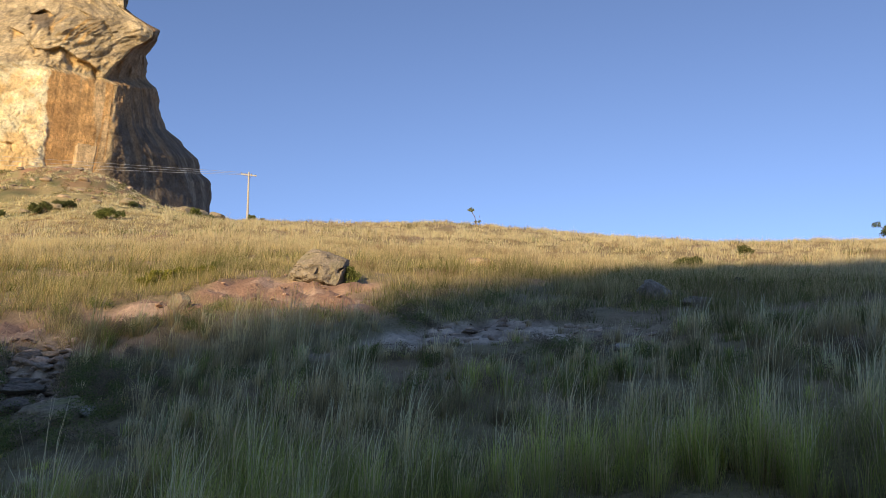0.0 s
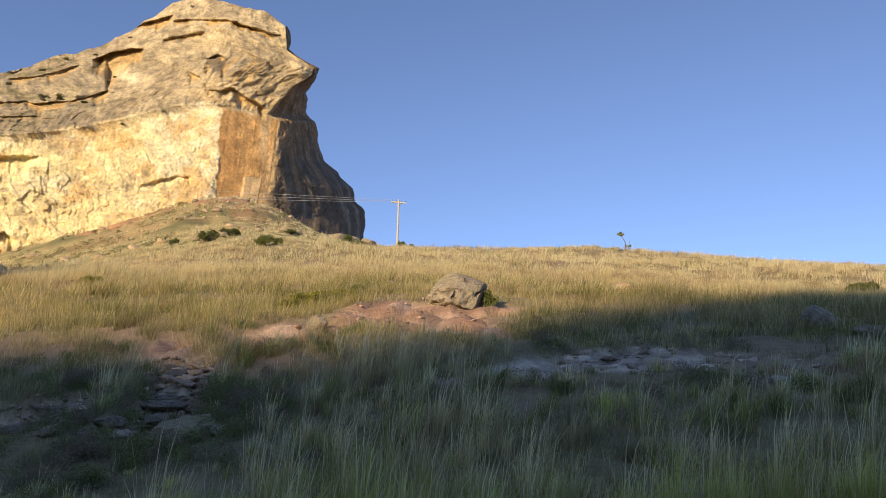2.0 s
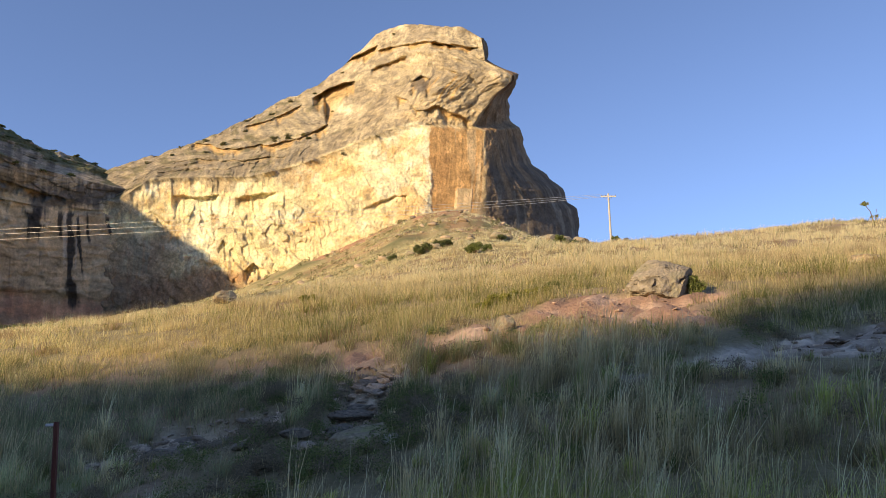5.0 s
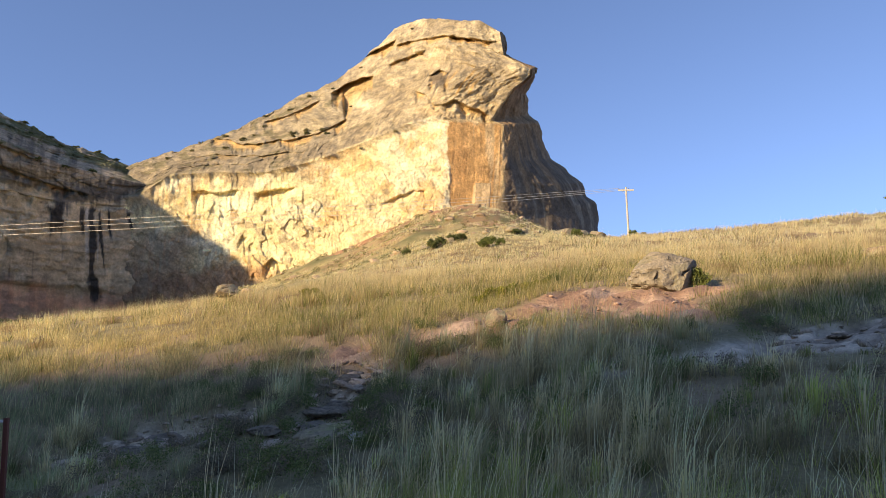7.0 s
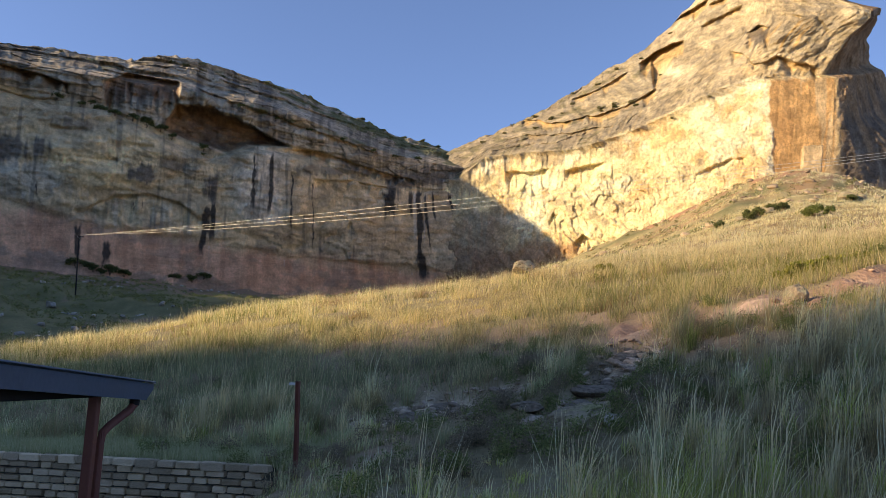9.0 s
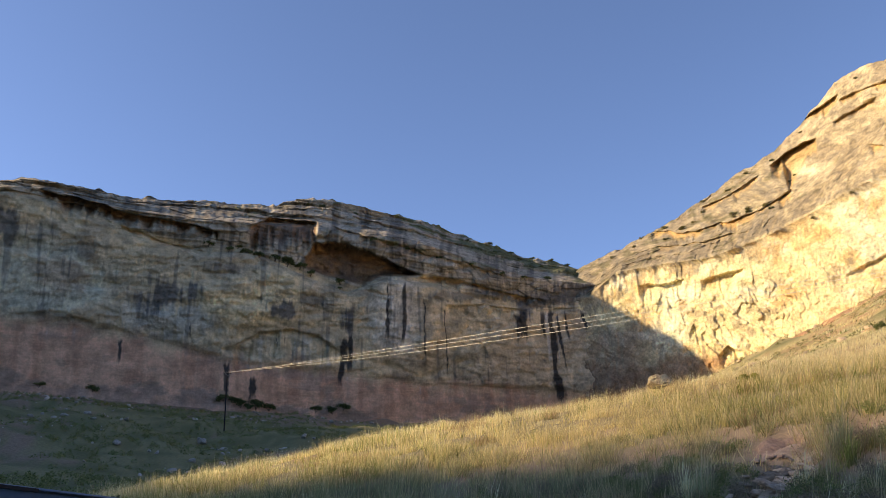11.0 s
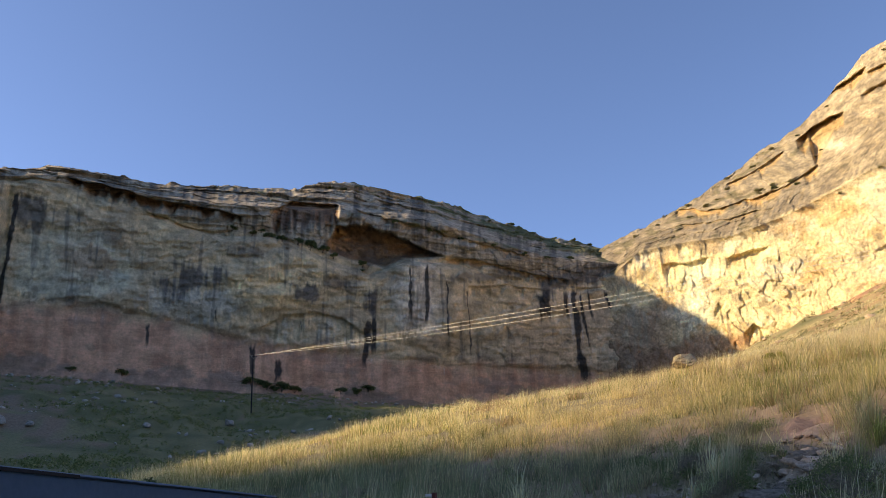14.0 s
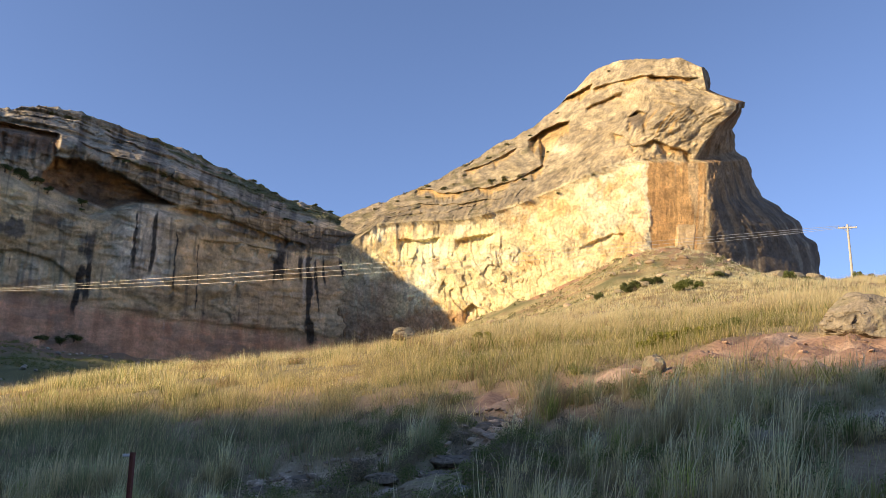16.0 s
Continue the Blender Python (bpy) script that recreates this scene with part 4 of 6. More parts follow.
def tube(bm, points, radius, sides=8, taper=1.0, flat=1.0):
    """Adds a pipe along points to bm."""
    points = [Vector(p) for p in points]
    rings = []
    for i, p in enumerate(points):
        way = (points[min(i + 1, len(points) - 1)] - points[max(i - 1, 0)]).normalized()
        side = way.cross(Vector((0, 0, 1)) if abs(way.z) < 0.9 else Vector((1, 0, 0))).normalized()
        up = side.cross(way)
        k = radius * (1 + (taper - 1) * i / max(len(points) - 1, 1))
        rings.append([bm.verts.new(p + (side * math.cos(a) + up * math.sin(a) * flat) * k) for a in [2 * math.pi * j / sides for j in range(sides)]])
    for a, b in zip(rings, rings[1:]):
        for j in range(sides):
            bm.faces.new((a[j], a[(j + 1) % sides], b[(j + 1) % sides], b[j]))
    bm.faces.new(rings[0][::-1])
    bm.faces.new(rings[-1])
    return bm


def ground_z(x, y):
    return float(land(np.array([x]), np.array([y]))[0])


# ---- stones ----
def stone_mesh(name, seed, size, lumps=0.35, plates=0.25, level=4, cuts=16, tint=(0.33, 0.28, 0.21), lichen=(0.30, 0.30, 0.20)):
    bm = bmesh.new()
    bmesh.ops.create_icosphere(bm, subdivisions=level, radius=1.0)
    v = np.array([q.co[:] for q in bm.verts])
    f = np.array([[q.index for q in face.verts] for face in bm.faces])
    bm.free()
    # squarer than a ball, cut by bedding planes and cracks
    v = np.sign(v) * np.abs(v) ** 0.72
    o = seed * 7.3
    d = 1 + lumps * fbm(v[:, 0] * 1.3 + o, v[:, 1] * 1.3, v[:, 2] * 1.3, 4, seed) + plates * 0.35 * np.round(3 * vnoise(v[:, 0] * 0.8 + o, v[:, 1] * 0.8, v[:, 2] * 2.6, seed + 3)) / 3
    crack = ridged(v[:, 0] * 1.5 + o, v[:, 1] * 1.5, v[:, 2] * 2.2, 3, seed + 5)
    d = d - 0.22 * step01(crack, 0.58, 0.8)
    v = v * d[:, None]
    v[:, 2] = np.where(v[:, 2] < -0.6, -0.6 + 0.2 * (v[:, 2] + 0.6), v[:, 2])
    rng = np.random.default_rng(seed)
    for _ in range(cuts):                                          # flat broken faces
        way = rng.normal(size=3) * (1, 1, 0.9)
        way /= np.linalg.norm(way)
        over = np.maximum(v @ way - rng.uniform(0.72, 1.02), 0)
        v = v - over[:, None] * way * 0.92
    v = v + 0.055 * fbm(v[:, 0] * 5 + o, v[:, 1] * 6, v[:, 2] * 6, 4, seed + 8)[:, None] * np.array((1, 1, 0.6))
    n = fbm(v[:, 0] * 3 + o, v[:, 1] * 3, v[:, 2] * 3, 4, seed + 9)
    t = mixc(tint, lichen, step01(n, -0.1, 0.5) * 0.7)
    t = mixc(t, np.array(tint) * 0.35, step01(crack, 0.6, 0.8) * 0.8)
    t = mixc(t, np.array(tint) * 1.5, step01(fbm(v[:, 0] * 9 + o, v[:, 1] * 9, v[:, 2] * 9, 3, seed + 11), 0.3, 0.7) * 0.5)
    return mesh_from(name, v * np.array(size) / 2, f, t, M_STONE, smooth=False)


def stone(name, seed, x, y, size, turn=0, tilt=(0, 0), sink=0.25, label="", group="", z=None, **kw):
    ob = new(name, stone_mesh(name, seed, size, **kw))
    base = ground_z(x, y) if z is None else z
    ob.matrix_world = pose(x, y, base + size[2] * (0.3 - sink), tilt[0], tilt[1], turn)
    return tagged(ob, label, "rock", group)


stone("boulder", 11, -3.70, 22.7, (1.7, 1.5, 1.35), 10, sink=0.1, level=6, cuts=13, lumps=0.27, plates=0.9, label="large weathered grey-brown sandstone boulder standing on red earth", tint=(0.29, 0.25, 0.19), lichen=(0.26, 0.24, 0.16))
G1 = "stones on the slope"
stone("stone", 12, 5.45, 21.0, (0.98, 0.7, 0.62), 20, (0, 8), 0.12, "pale grey weathered rock among tussock grass", G1, level=5, tint=(0.40, 0.37, 0.31), lichen=(0.36, 0.36, 0.30))
stone("flat_stone", 13, 5.85, 18.8, (1.15, 0.8, 0.3), -10, (6, -6), 0.1, "flat tan rock slab lying in the grass", G1, tint=(0.34, 0.27, 0.22))
stone("stone", 14, 9.7, 26.0, (0.5, 0.4, 0.4), 0, label="small dark rock in shaded grass", group=G1, tint=(0.08, 0.07, 0.065), lichen=(0.1, 0.09, 0.08))
stone("stone", 15, 2.5, 13.5, (0.24, 0.2, 0.16), 0, (0, 10), 0.05, "small white stone on bare grey ground", G1, tint=(0.52, 0.49, 0.42), lichen=(0.45, 0.44, 0.38))
stone("flat_stone", 16, 2.9, 13.75, (0.5, 0.35, 0.16), 15, (5, 0), 0.05, "pale flat stone on bare grey ground", G1, tint=(0.46, 0.42, 0.36))
stone("flat_stone", 17, 3.15, 13.6, (0.4, 0.3, 0.12), -25, (0, 6), 0.05, "pale flat stone on bare grey ground", G1, tint=(0.38, 0.32, 0.28))
stone("slab_rock", 18, -5.3, 10.95, (0.95, 0.75, 0.5), 15, (8, -14), 0.1, "tilted rock slab with yellow-green lichen beside the gully", G1, level=5, plates=0.5, tint=(0.31, 0.26, 0.17), lichen=(0.31, 0.32, 0.13))
stone("flat_stone", 19, -4.85, 11.05, (0.28, 0.2, 0.16), 40, sink=0.05, label="small pale lichen-spotted rock beside the slab", group=G1, tint=(0.46, 0.44, 0.37))
stone("stone", 20, -5.85, 17.4, (0.5, 0.4, 0.42), 0, sink=0.1, label="small brown rock on the red earth edge", group=G1, tint=(0.34, 0.27, 0.19))
stone("stone", 21, -22.3, 26.6, (1.0, 0.8, 0.6), 30, sink=-0.45, label="weathered tan rock poking out of the grass ridge", group=G1, level=5, tint=(0.30, 0.24, 0.16))
stone("stone", 22, 1.3, 33.0, (1.1, 0.6, 0.5), 0, sink=0.05, label="low tan rock in golden grass", group=G1, tint=(0.36, 0.27, 0.17))
for i, (x, y, w) in enumerate(((-7.3, 14.1, 0.6), (-6.8, 13.1, 0.7), (-6.5, 12.3, 0.6), (-6.1, 11.5, 0.6), (-6.8, 11.6, 0.5), (-7.7, 15.0, 0.6), (-8.2, 11.7, 0.7), (-9.3, 12.6, 0.9), (-9.7, 11.9, 0.7), (-8.8, 11.4, 0.45), (-10.2, 12.8, 0.7), (-8.05, 15.6, 0.45), (-5.6, 10.5, 0.4), (-7.5, 11.2, 0.35))):
    stone("flat_stone", 90 + i, x, y, (w, w * 0.75, w * 0.34), 53 * i, (6 - i % 3 * 5, 4 - i % 4 * 4), 0.05, "flat grey-brown stone in the dry gully", "stones in the gully", tint=(0.25, 0.205, 0.155), lichen=(0.22, 0.20, 0.15), level=4, plates=0.6)
G2 = "rocks below the bluff"
for i, (az_d, r_d, wide, tall) in enumerate(((22.3, 99, 3.4, 1.7), (21.5, 100, 2.0, 1.4), (18.6, 118, 4.4, 2.7), (17.5, 120, 4.2, 2.4), (16.4, 122, 5.2, 1.9), (19.5, 117, 2.6, 1.8), (27.6, 88, 2.0, 1.1), (26.9, 87, 2.6, 1.3), (26.0, 90, 2.4, 1.0), (24.3, 101, 2.2, 0.9), (28.6, 90, 1.8, 0.8), (20.6, 104, 1.6, 0.9))):
    a_r = radians(az_d)
    wide, tall = wide * 0.68, tall * 0.72
    stone("rock", 30 + i, -math.sin(a_r) * r_d, math.cos(a_r) * r_d, (wide, wide * 0.7, tall), 17 * i + az_d, sink=-0.1, label="sunlit tan sandstone rock on the grassy knoll", group=G2, lumps=0.45, plates=0.9, cuts=30, tint=(0.34, 0.275, 0.18))
def foot_block():
    """The squared block leaning at the cliff's foot."""
    bm = box(bmesh.new(), (-3.3, -2.5, -7.0), (3.3, 2.5, 4.6), None, 0.35)
    bmesh.ops.subdivide_edges(bm, edges=bm.edges[:], cuts=7, use_grid_fill=True)
    v = np.array([q.co[:] for q in bm.verts])
    f = fbm(v[:, 0] / 1.6, v[:, 1] / 1.6, v[:, 2] / 1.6, 4, 66)
    for q, k in zip(bm.verts, f):
        q.co = q.co * (1 + 0.06 * k)
        q.co.x += 0.10 * q.co.z
    me = bpy.data.meshes.new("foot_block")
    bm.to_mesh(me)
    bm.free()
    at = me.attributes.new("tint", "FLOAT_COLOR", "POINT")
    at.data.foreach_set("color", np.c_[mixc((0.70, 0.52, 0.29), (0.58, 0.42, 0.23), step01(f, -0.4, 0.5)), np.ones(len(f))].astype(np.float32).ravel())
    me.materials.append(M_ROCK)
    ob = new("rock_block", me)
    a_r = radians(25.3)
    ob.matrix_world = pose(-math.sin(a_r) * 312, math.cos(a_r) * 312, 69.5, 0, 0, 35)
    tagged(ob, "squared orange sandstone block fallen at the foot of the bluff", "rock", G2)


foot_block()


# ---- leaves ----
def leaf_cloud(centres, per, spread, size, tones, seed):
    """Many small leaves round each centre: arrays of vertices, faces and tints."""
    rng = np.random.default_rng(seed)
    c = np.repeat(np.asarray(centres, float), per, 0)
    n = len(c)
    off = rng.normal(size=(n, 3))
    off = off / np.linalg.norm(off, axis=1, keepdims=True) * rng.uniform(0.35, 1.0, (n, 1)) * spread
    p = c + off * (1, 1, 0.8)
    a = rng.normal(size=(n, 3))
    a /= np.linalg.norm(a, axis=1, keepdims=True)
    b = np.cross(a, rng.normal(size=(n, 3)))
    b /= np.linalg.norm(b, axis=1, keepdims=True)
    k = size * rng.uniform(0.6, 1.4, (n, 1))
    v = np.stack([p - a * k, p + b * k * 0.45, p + a * k, p - b * k * 0.45], 1).reshape(-1, 3)
    f = np.arange(4 * n).reshape(-1, 4)
    t = np.repeat(mixc(tones[0], tones[1], rng.uniform(0, 1, n) ** 1.3), 4, 0)
    return v, f, t


def shrub(name, seed, tones, label, clumps=16, squat=0.75, leaf=0.055):
    """A bush 1 m wide standing on its origin: stems and foliage."""
    rng = np.random.default_rng(seed)
    root = tagged(new(name), label, "shrub", "shrubs")
    ang, rad = rng.uniform(0, 2 * math.pi, clumps), np.sqrt(rng.uniform(0, 1, clumps)) * 0.42
    h = rng.uniform(0.15, 1.0, clumps) * squat * (1.1 - rad)
    tips = np.stack([np.cos(ang) * rad, np.sin(ang) * rad, h], 1)
    bm = bmesh.new()
    for q in tips[:: 2]:
        tube(bm, [(0, 0, -0.15), Vector(q) * 0.5 + Vector((0, 0, 0.05)), q], 0.018, 5, 0.4)
    part("stems", bm, M_BARK, root)
    v, f, t = leaf_cloud(tips, 85, 0.2, leaf, tones, seed)
    ob = new("foliage", mesh_from("foliage", v, f, t, M_LEAF, smooth=False))
    ob.parent = root
    return root


GREEN, DARK, LIME, OLIVE = ((0.11, 0.14, 0.035), (0.24, 0.27, 0.09)), ((0.08, 0.10, 0.035), (0.19, 0.21, 0.08)), ((0.16, 0.18, 0.03), (0.34, 0.32, 0.07)), ((0.16, 0.16, 0.07), (0.30, 0.27, 0.13))
SHRUBS = [shrub("green_shrub", 1, GREEN, "green leafy shrub on the slope"), shrub("dark_shrub", 2, DARK, "dark green shrub among rocks"),
          shrub("lime_shrub", 3, LIME, "low yellow-green creeping shrub", 22, 0.45), shrub("olive_shrub", 4, OLIVE, "olive-grey shrub clinging to rock")]
used_shrubs = set()


def place_shrub(kind, x, y, size, tall=1.0, z=None, label=""):
    src = SHRUBS[kind]
    m = pose(x, y, ground_z(x, y) if z is None else z, 0, 0, (x * 37 + y * 11) % 360)
    ob = src if kind not in used_shrubs else copy_thing(src, m)
    used_shrubs.add(kind)
    ob.matrix_basis = m @ Matrix.Diagonal((size, size, size * tall, 1))
    return tagged(ob, label)


def at_az(az_d, r_d):
    return -math.sin(radians(az_d)) * r_d, math.cos(radians(az_d)) * r_d


place_shrub(0, *at_az(7.0, 22.9), 0.6, 1.3, label="small green bush growing beside the boulder")
for az_d, r_d, size in ((19.6, 23.2, 0.8), (18.3, 23.6, 0.7), (17.0, 24.0, 0.6), (20.6, 22.6, 0.6), (34.0, 33.0, 0.8)):
    place_shrub(2, *at_az(az_d, r_d), size, 0.9)
for az_d, r_d, size in ((16.3, 24.2, 0.5), (23.6, 71, 1.4), (24.0, 72, 1.1), (22.8, 73, 1.0), (17.9, 116, 2.0), (14.0, 127, 1.6)):
    place_shrub(0, *at_az(az_d, r_d), size)
for az_d, r_d, size in ((27.9, 86, 1.7), (27.3, 87, 1.5), (26.5, 87, 1.4), (25.9, 89, 1.2), (22.0, 98, 1.2), (16.9, 119, 1.3), (18.2, 117, 1.2), (30.0, 90, 1.2), (-17.5, 46, 1.0), (-16.8, 47, 0.9), (-21, 60, 1.2), (70.5, 20.0, 1.2), (72.5, 19.2, 1.1), (74.2, 18.8, 1.2)):
    place_shrub(1, *at_az(az_d, r_d), size)
place_shrub(3, *at_az(13.3, 128), 1.0)


# shrubs rooted in the cliffs
OLIVE_ON_ROCK = [(-274.8, 294.7, 118.4, 7), (-281.9, 290, 114.8, 5), (-240.3, 293.5, 114.5, 5), (-248.8, 322.1, 143.5, 5), (-260.3, 315.1, 138.2, 5), (-312.5, 280.7, 111.4, 5), (-306, 289.9, 116.8, 4), (-269.1, 305.2, 127.8, 5), (-270.9, 298.8, 121.9, 4), (-193.5, 331.1, 173.9, 4), (-191.6, 281.4, 98.5, 4), (-176.3, 285.7, 104, 4), (-337.6, 63.3, 117.9, 4), (-342.5, 72.1, 120.2, 4)]
DARK_ON_ROCK = [(-233.3, 295.7, 115.7, 6), (-219.5, 293.4, 112.5, 5), (-218.9, 312.2, 131.6, 4), (-244.2, 331.1, 151.6, 4), (-317.3, 100.8, 91.3, 7), (-317.5, 108.6, 89.5, 6), (-332.8, 131.1, 84.7, 6), (-316.4, 79, 94.1, 5), (-319.3, 89.7, 92.7, 5), (-294.3, -32, 56.1, 7), (-297.3, -38.7, 57.9, 5), (-300.6, 77.7, 28.4, 9), (-301.6, 82.3, 25.5, 8), (-304.1, 122.6, 27.2, 9), (-280.9, 26.8, 25.9, 6), (-292.3, -23, 32.3, 6), (-307.2, 10.4, 33.4, 6), (-350.2, 211.3, 121.9, 6), (-363, 233, 125.5, 7), (-362.2, 246.6, 122.4, 7), (-349.6, 252.3, 116.7, 7), (-349.2, 266.3, 115.1, 7), (-351.7, 279.5, 116.3, 7), (-336.2, 235.5, 109.6, 6), (-332.2, 246.1, 106.3, 6), (-343.8, 223.9, 115.3, 6)]
for kind, spots in ((3, OLIVE_ON_ROCK), (1, DARK_ON_ROCK)):
    for x, y, z, size in spots:
        spot = on_cliff(math.degrees(math.atan2(-x, y)), math.degrees(math.atan2(z - 1.6, math.hypot(x, y))))
        place_shrub(kind, spot[0], spot[1], size * (0.5 if x < -330 else 0.7 if x < -290 else 0.6), 0.6, spot[2] - 0.4)
for az_d, el_d, size in ((78.0, 15.9, 4.5), (76.6, 15.6, 4), (75.4, 15.5, 5), (74.4, 15.3, 4.5), (73.3, 15.1, 5), (72.3, 14.8, 5.5), (71.5, 14.5, 5), (70.6, 14.1, 4.5), (68.5, 13.4, 5.5), (76.3, 5.0, 7), (75.2, 4.8, 6), (74.2, 4.6, 7), (73.2, 4.5, 5), (84.8, 5.4, 5),
                        (96.0, 10.6, 5), (95.2, 10.3, 4.5), (94.2, 6.6, 5), (70.0, 4.4, 5), (68.8, 4.3, 6), (66.0, 16.7, 3), (63.4, 16.0, 3), (61.0, 15.3, 3), (58.6, 14.7, 3), (56.4, 14.0, 3.5), (54.6, 13.6, 3.5), (53.0, 13.4, 3.5)):
    spot = on_cliff(az_d, el_d)
    place_shrub(1, spot[0], spot[1], size, 0.75, spot[2] - 0.5)
for az_d, el_d, size in ((44.2, 16.4, 4), (43.0, 16.2, 3.5), (39.4, 16.8, 4), (38.4, 17.0, 3.5), (37.2, 17.1, 3.5), (35.4, 18.5, 2.6), (38.2, 19.4, 3), (34.3, 21.6, 2.2), (46.0, 16.2, 3), (41.4, 17.9, 3)):
    spot = on_cliff(az_d, el_d)
    place_shrub(3, spot[0], spot[1], size, 0.65, spot[2] - 0.4)
STONES = [(-145.8, -2.6, 3.2), (-145.8, 2, 1.6), (-185.3, -13.2, 2.2), (-251.9, -17.5, 1.8), (-131.8, -5, 1.6), (-178.6, 41.1, 2.6), (-171.5, 42.1, 2.2), (-143.3, -10.2, 1.8), (-303.3, -5.2, 1.6), (-159.1, 21.5, 2), (-141.6, -6.6, 1.4)]
for i, (x, y, size) in enumerate(STONES):
    stone("stone", 60 + i, x, y, (size, size * 0.8, size * 0.6), 40 * i, sink=0.0, label="pale rock lying on the shaded valley grass", group="stones in the valley", tint=(0.34, 0.32, 0.28), lichen=(0.28, 0.28, 0.23), level=3)


# ---- trees on the skyline ----
def skyline_tree():
    """A thin bare-stemmed tree with one leafy tuft at its top."""
    x, y = at_az(-2.3, 146)
    z = ground_z(x, y)
    root = tagged(new("bare_stemmed_tree"), "thin bare-stemmed tree with one tuft of leaves", "tree")
    root.location = (x, y, z)
    bm = tube(bmesh.new(), [(0, 0, -0.3), (0.05, 0, 1.2), (-0.1, 0, 2.4), (-0.75, 0, 3.5)], 0.10, 6, 0.6)
    part("trunk", bm, M_BARK, root)
    bm = tube(bmesh.new(), [(0.1, 0, 0), (0.5, 0, 1.1), (0.8, 0, 2.7)], 0.06, 5, 0.4)
    part("limb", bm, M_BARK, root)
    v, f, t = leaf_cloud([(-0.8, 0, 3.6), (-1.2, 0.1, 3.75), (-0.5, 0.2, 3.8), (-0.9, 0, 4.0), (0.05, 0, 1.5), (0.75, 0, 1.6)], 60, 0.36, 0.13, LIME, 9)
    ob = new("crown", mesh_from("crown", v, f, t, M_LEAF, smooth=False))
    ob.parent = root


def round_tree():
    x, y = at_az(-30.0, 104)
    z = ground_z(x, y)
    root = tagged(new("spreading_tree"), "small spreading green tree standing behind the ridge", "tree")
    root.location = (x, y, z - 0.3)
    bm = tube(bmesh.new(), [(0, 0, 0), (0.1, 0, 0.8), (0.0, 0.1, 1.6)], 0.16, 7, 0.7)
    part("trunk", bm, M_BARK, root)
    rng = np.random.default_rng(5)
    tips = []
    for i in range(11):
        a, k = rng.uniform(0, 6.28), rng.uniform(0.5, 1.6)
        tip = (math.cos(a) * k, math.sin(a) * k, 2.4 + rng.uniform(-0.45, 0.7) - 0.25 * k)
        tips.append(tip)
        part("limb", tube(bmesh.new(), [(0, 0.1, 1.4), (tip[0] * 0.5, tip[1] * 0.5, 2.0), tip], 0.07, 5, 0.4), M_BARK, root)
    v, f, t = leaf_cloud(tips, 130, 0.55, 0.11, ((0.06, 0.10, 0.03), (0.14, 0.17, 0.05)), 6)
    ob = new("crown", mesh_from("crown", v, f, t, M_LEAF, smooth=False))
    ob.parent = root


skyline_tree()
round_tree()


# ---- power line ----
def power_pole(name, x, y, z, height, turn, label, mat=None):
    root = tagged(new(name), label, "utility pole", "power poles")
    root.matrix_world = pose(x, y, z, 0, 0, turn)
    part("mast", tube(bmesh.new(), [(0, 0, -0.5), (0, 0, height * 0.5), (0, 0, height)], 0.19, 10, 0.7), mat or M_POLE, root)
    arm = part("crossarm", box(bmesh.new(), (-1.25, -0.1, height - 0.6), (1.25, 0.08, height - 0.38), None, 0.015), mat or M_POLE, root)
    for dx in (-1, 1):
        part("brace", tube(bmesh.new(), [(dx * 0.7, 0.1, height - 0.5), (0, 0.14, height - 1.15)], 0.025, 5), M_POLE, root)
    for dx in (-1.15, -0.45, 0.45, 1.15):
        bm = bmesh.new()
        for k in range(3):
            tube(bm, [(dx, 0, height - 0.38 + 0.07 * k), (dx, 0, height - 0.33 + 0.07 * k)], 0.06 - 0.008 * k, 8, 0.7)
        part("insulator", bm, M_GLAZE, arm, "brown glazed insulator")
    return root


P1, P2 = Vector((*at_az(14.34, 128), 0)), Vector((-206, 52, 0))
P1.z, P2.z = ground_z(P1.x, P1.y), 20.5
line_turn = math.degrees(math.atan2(P2.y - P1.y, P2.x - P1.x)) + 90
H1, H2 = 29.1 - P1.z, 8.6
ARM_TURN = 30.0
power_pole("power_pole", P1.x, P1.y, P1.z, H1, ARM_TURN, "pale weathered wooden power pole with a crossarm")
P2.z = ground_z(P2.x, P2.y)
H2 = 28.0 - P2.z
power_pole("power_pole", P2.x, P2.y, P2.z, H2, line_turn, "dark distant power pole carrying the wires", M_DARK)


def wire(dx, dz, sag):
    rot = Matrix.Rotation(radians(line_turn), 3, "Z")
    a = P1 + Matrix.Rotation(radians(ARM_TURN), 3, "Z") @ Vector((dx, 0, 0)) + Vector((0, 0, H1 - 0.16 + dz))
    b = P2 + rot @ Vector((dx, 0, 0)) + Vector((0, 0, H2 - 0.16 + dz))
    pts = [a.lerp(b, t / 30) - Vector((0, 0, sag * 4 * (t / 30) * (1 - t / 30))) for t in range(31)]
    me = bpy.data.meshes.new("wire")
    bm = tube(bmesh.new(), pts, 0.022, 5)
    bm.to_mesh(me)
    bm.free()
    me.materials.append(M_WIRE)
    tagged(new("power_wire", me), "thin pale power wire strung before the cliff", "wire", "power wires")


for dx, dz, sag in ((-1.15, 0, 0.6), (0.45, -0.1, 1.5), (1.15, -0.2, 2.4)):
    wire(dx, dz, sag)

# ---- the covered walk, beside the path ----
TIP, ALONG, INTO = Vector((-6.23, 6.19, 0)), Vector((0.78, -0.626, 0)), Vector((-0.626, -0.78, 0))
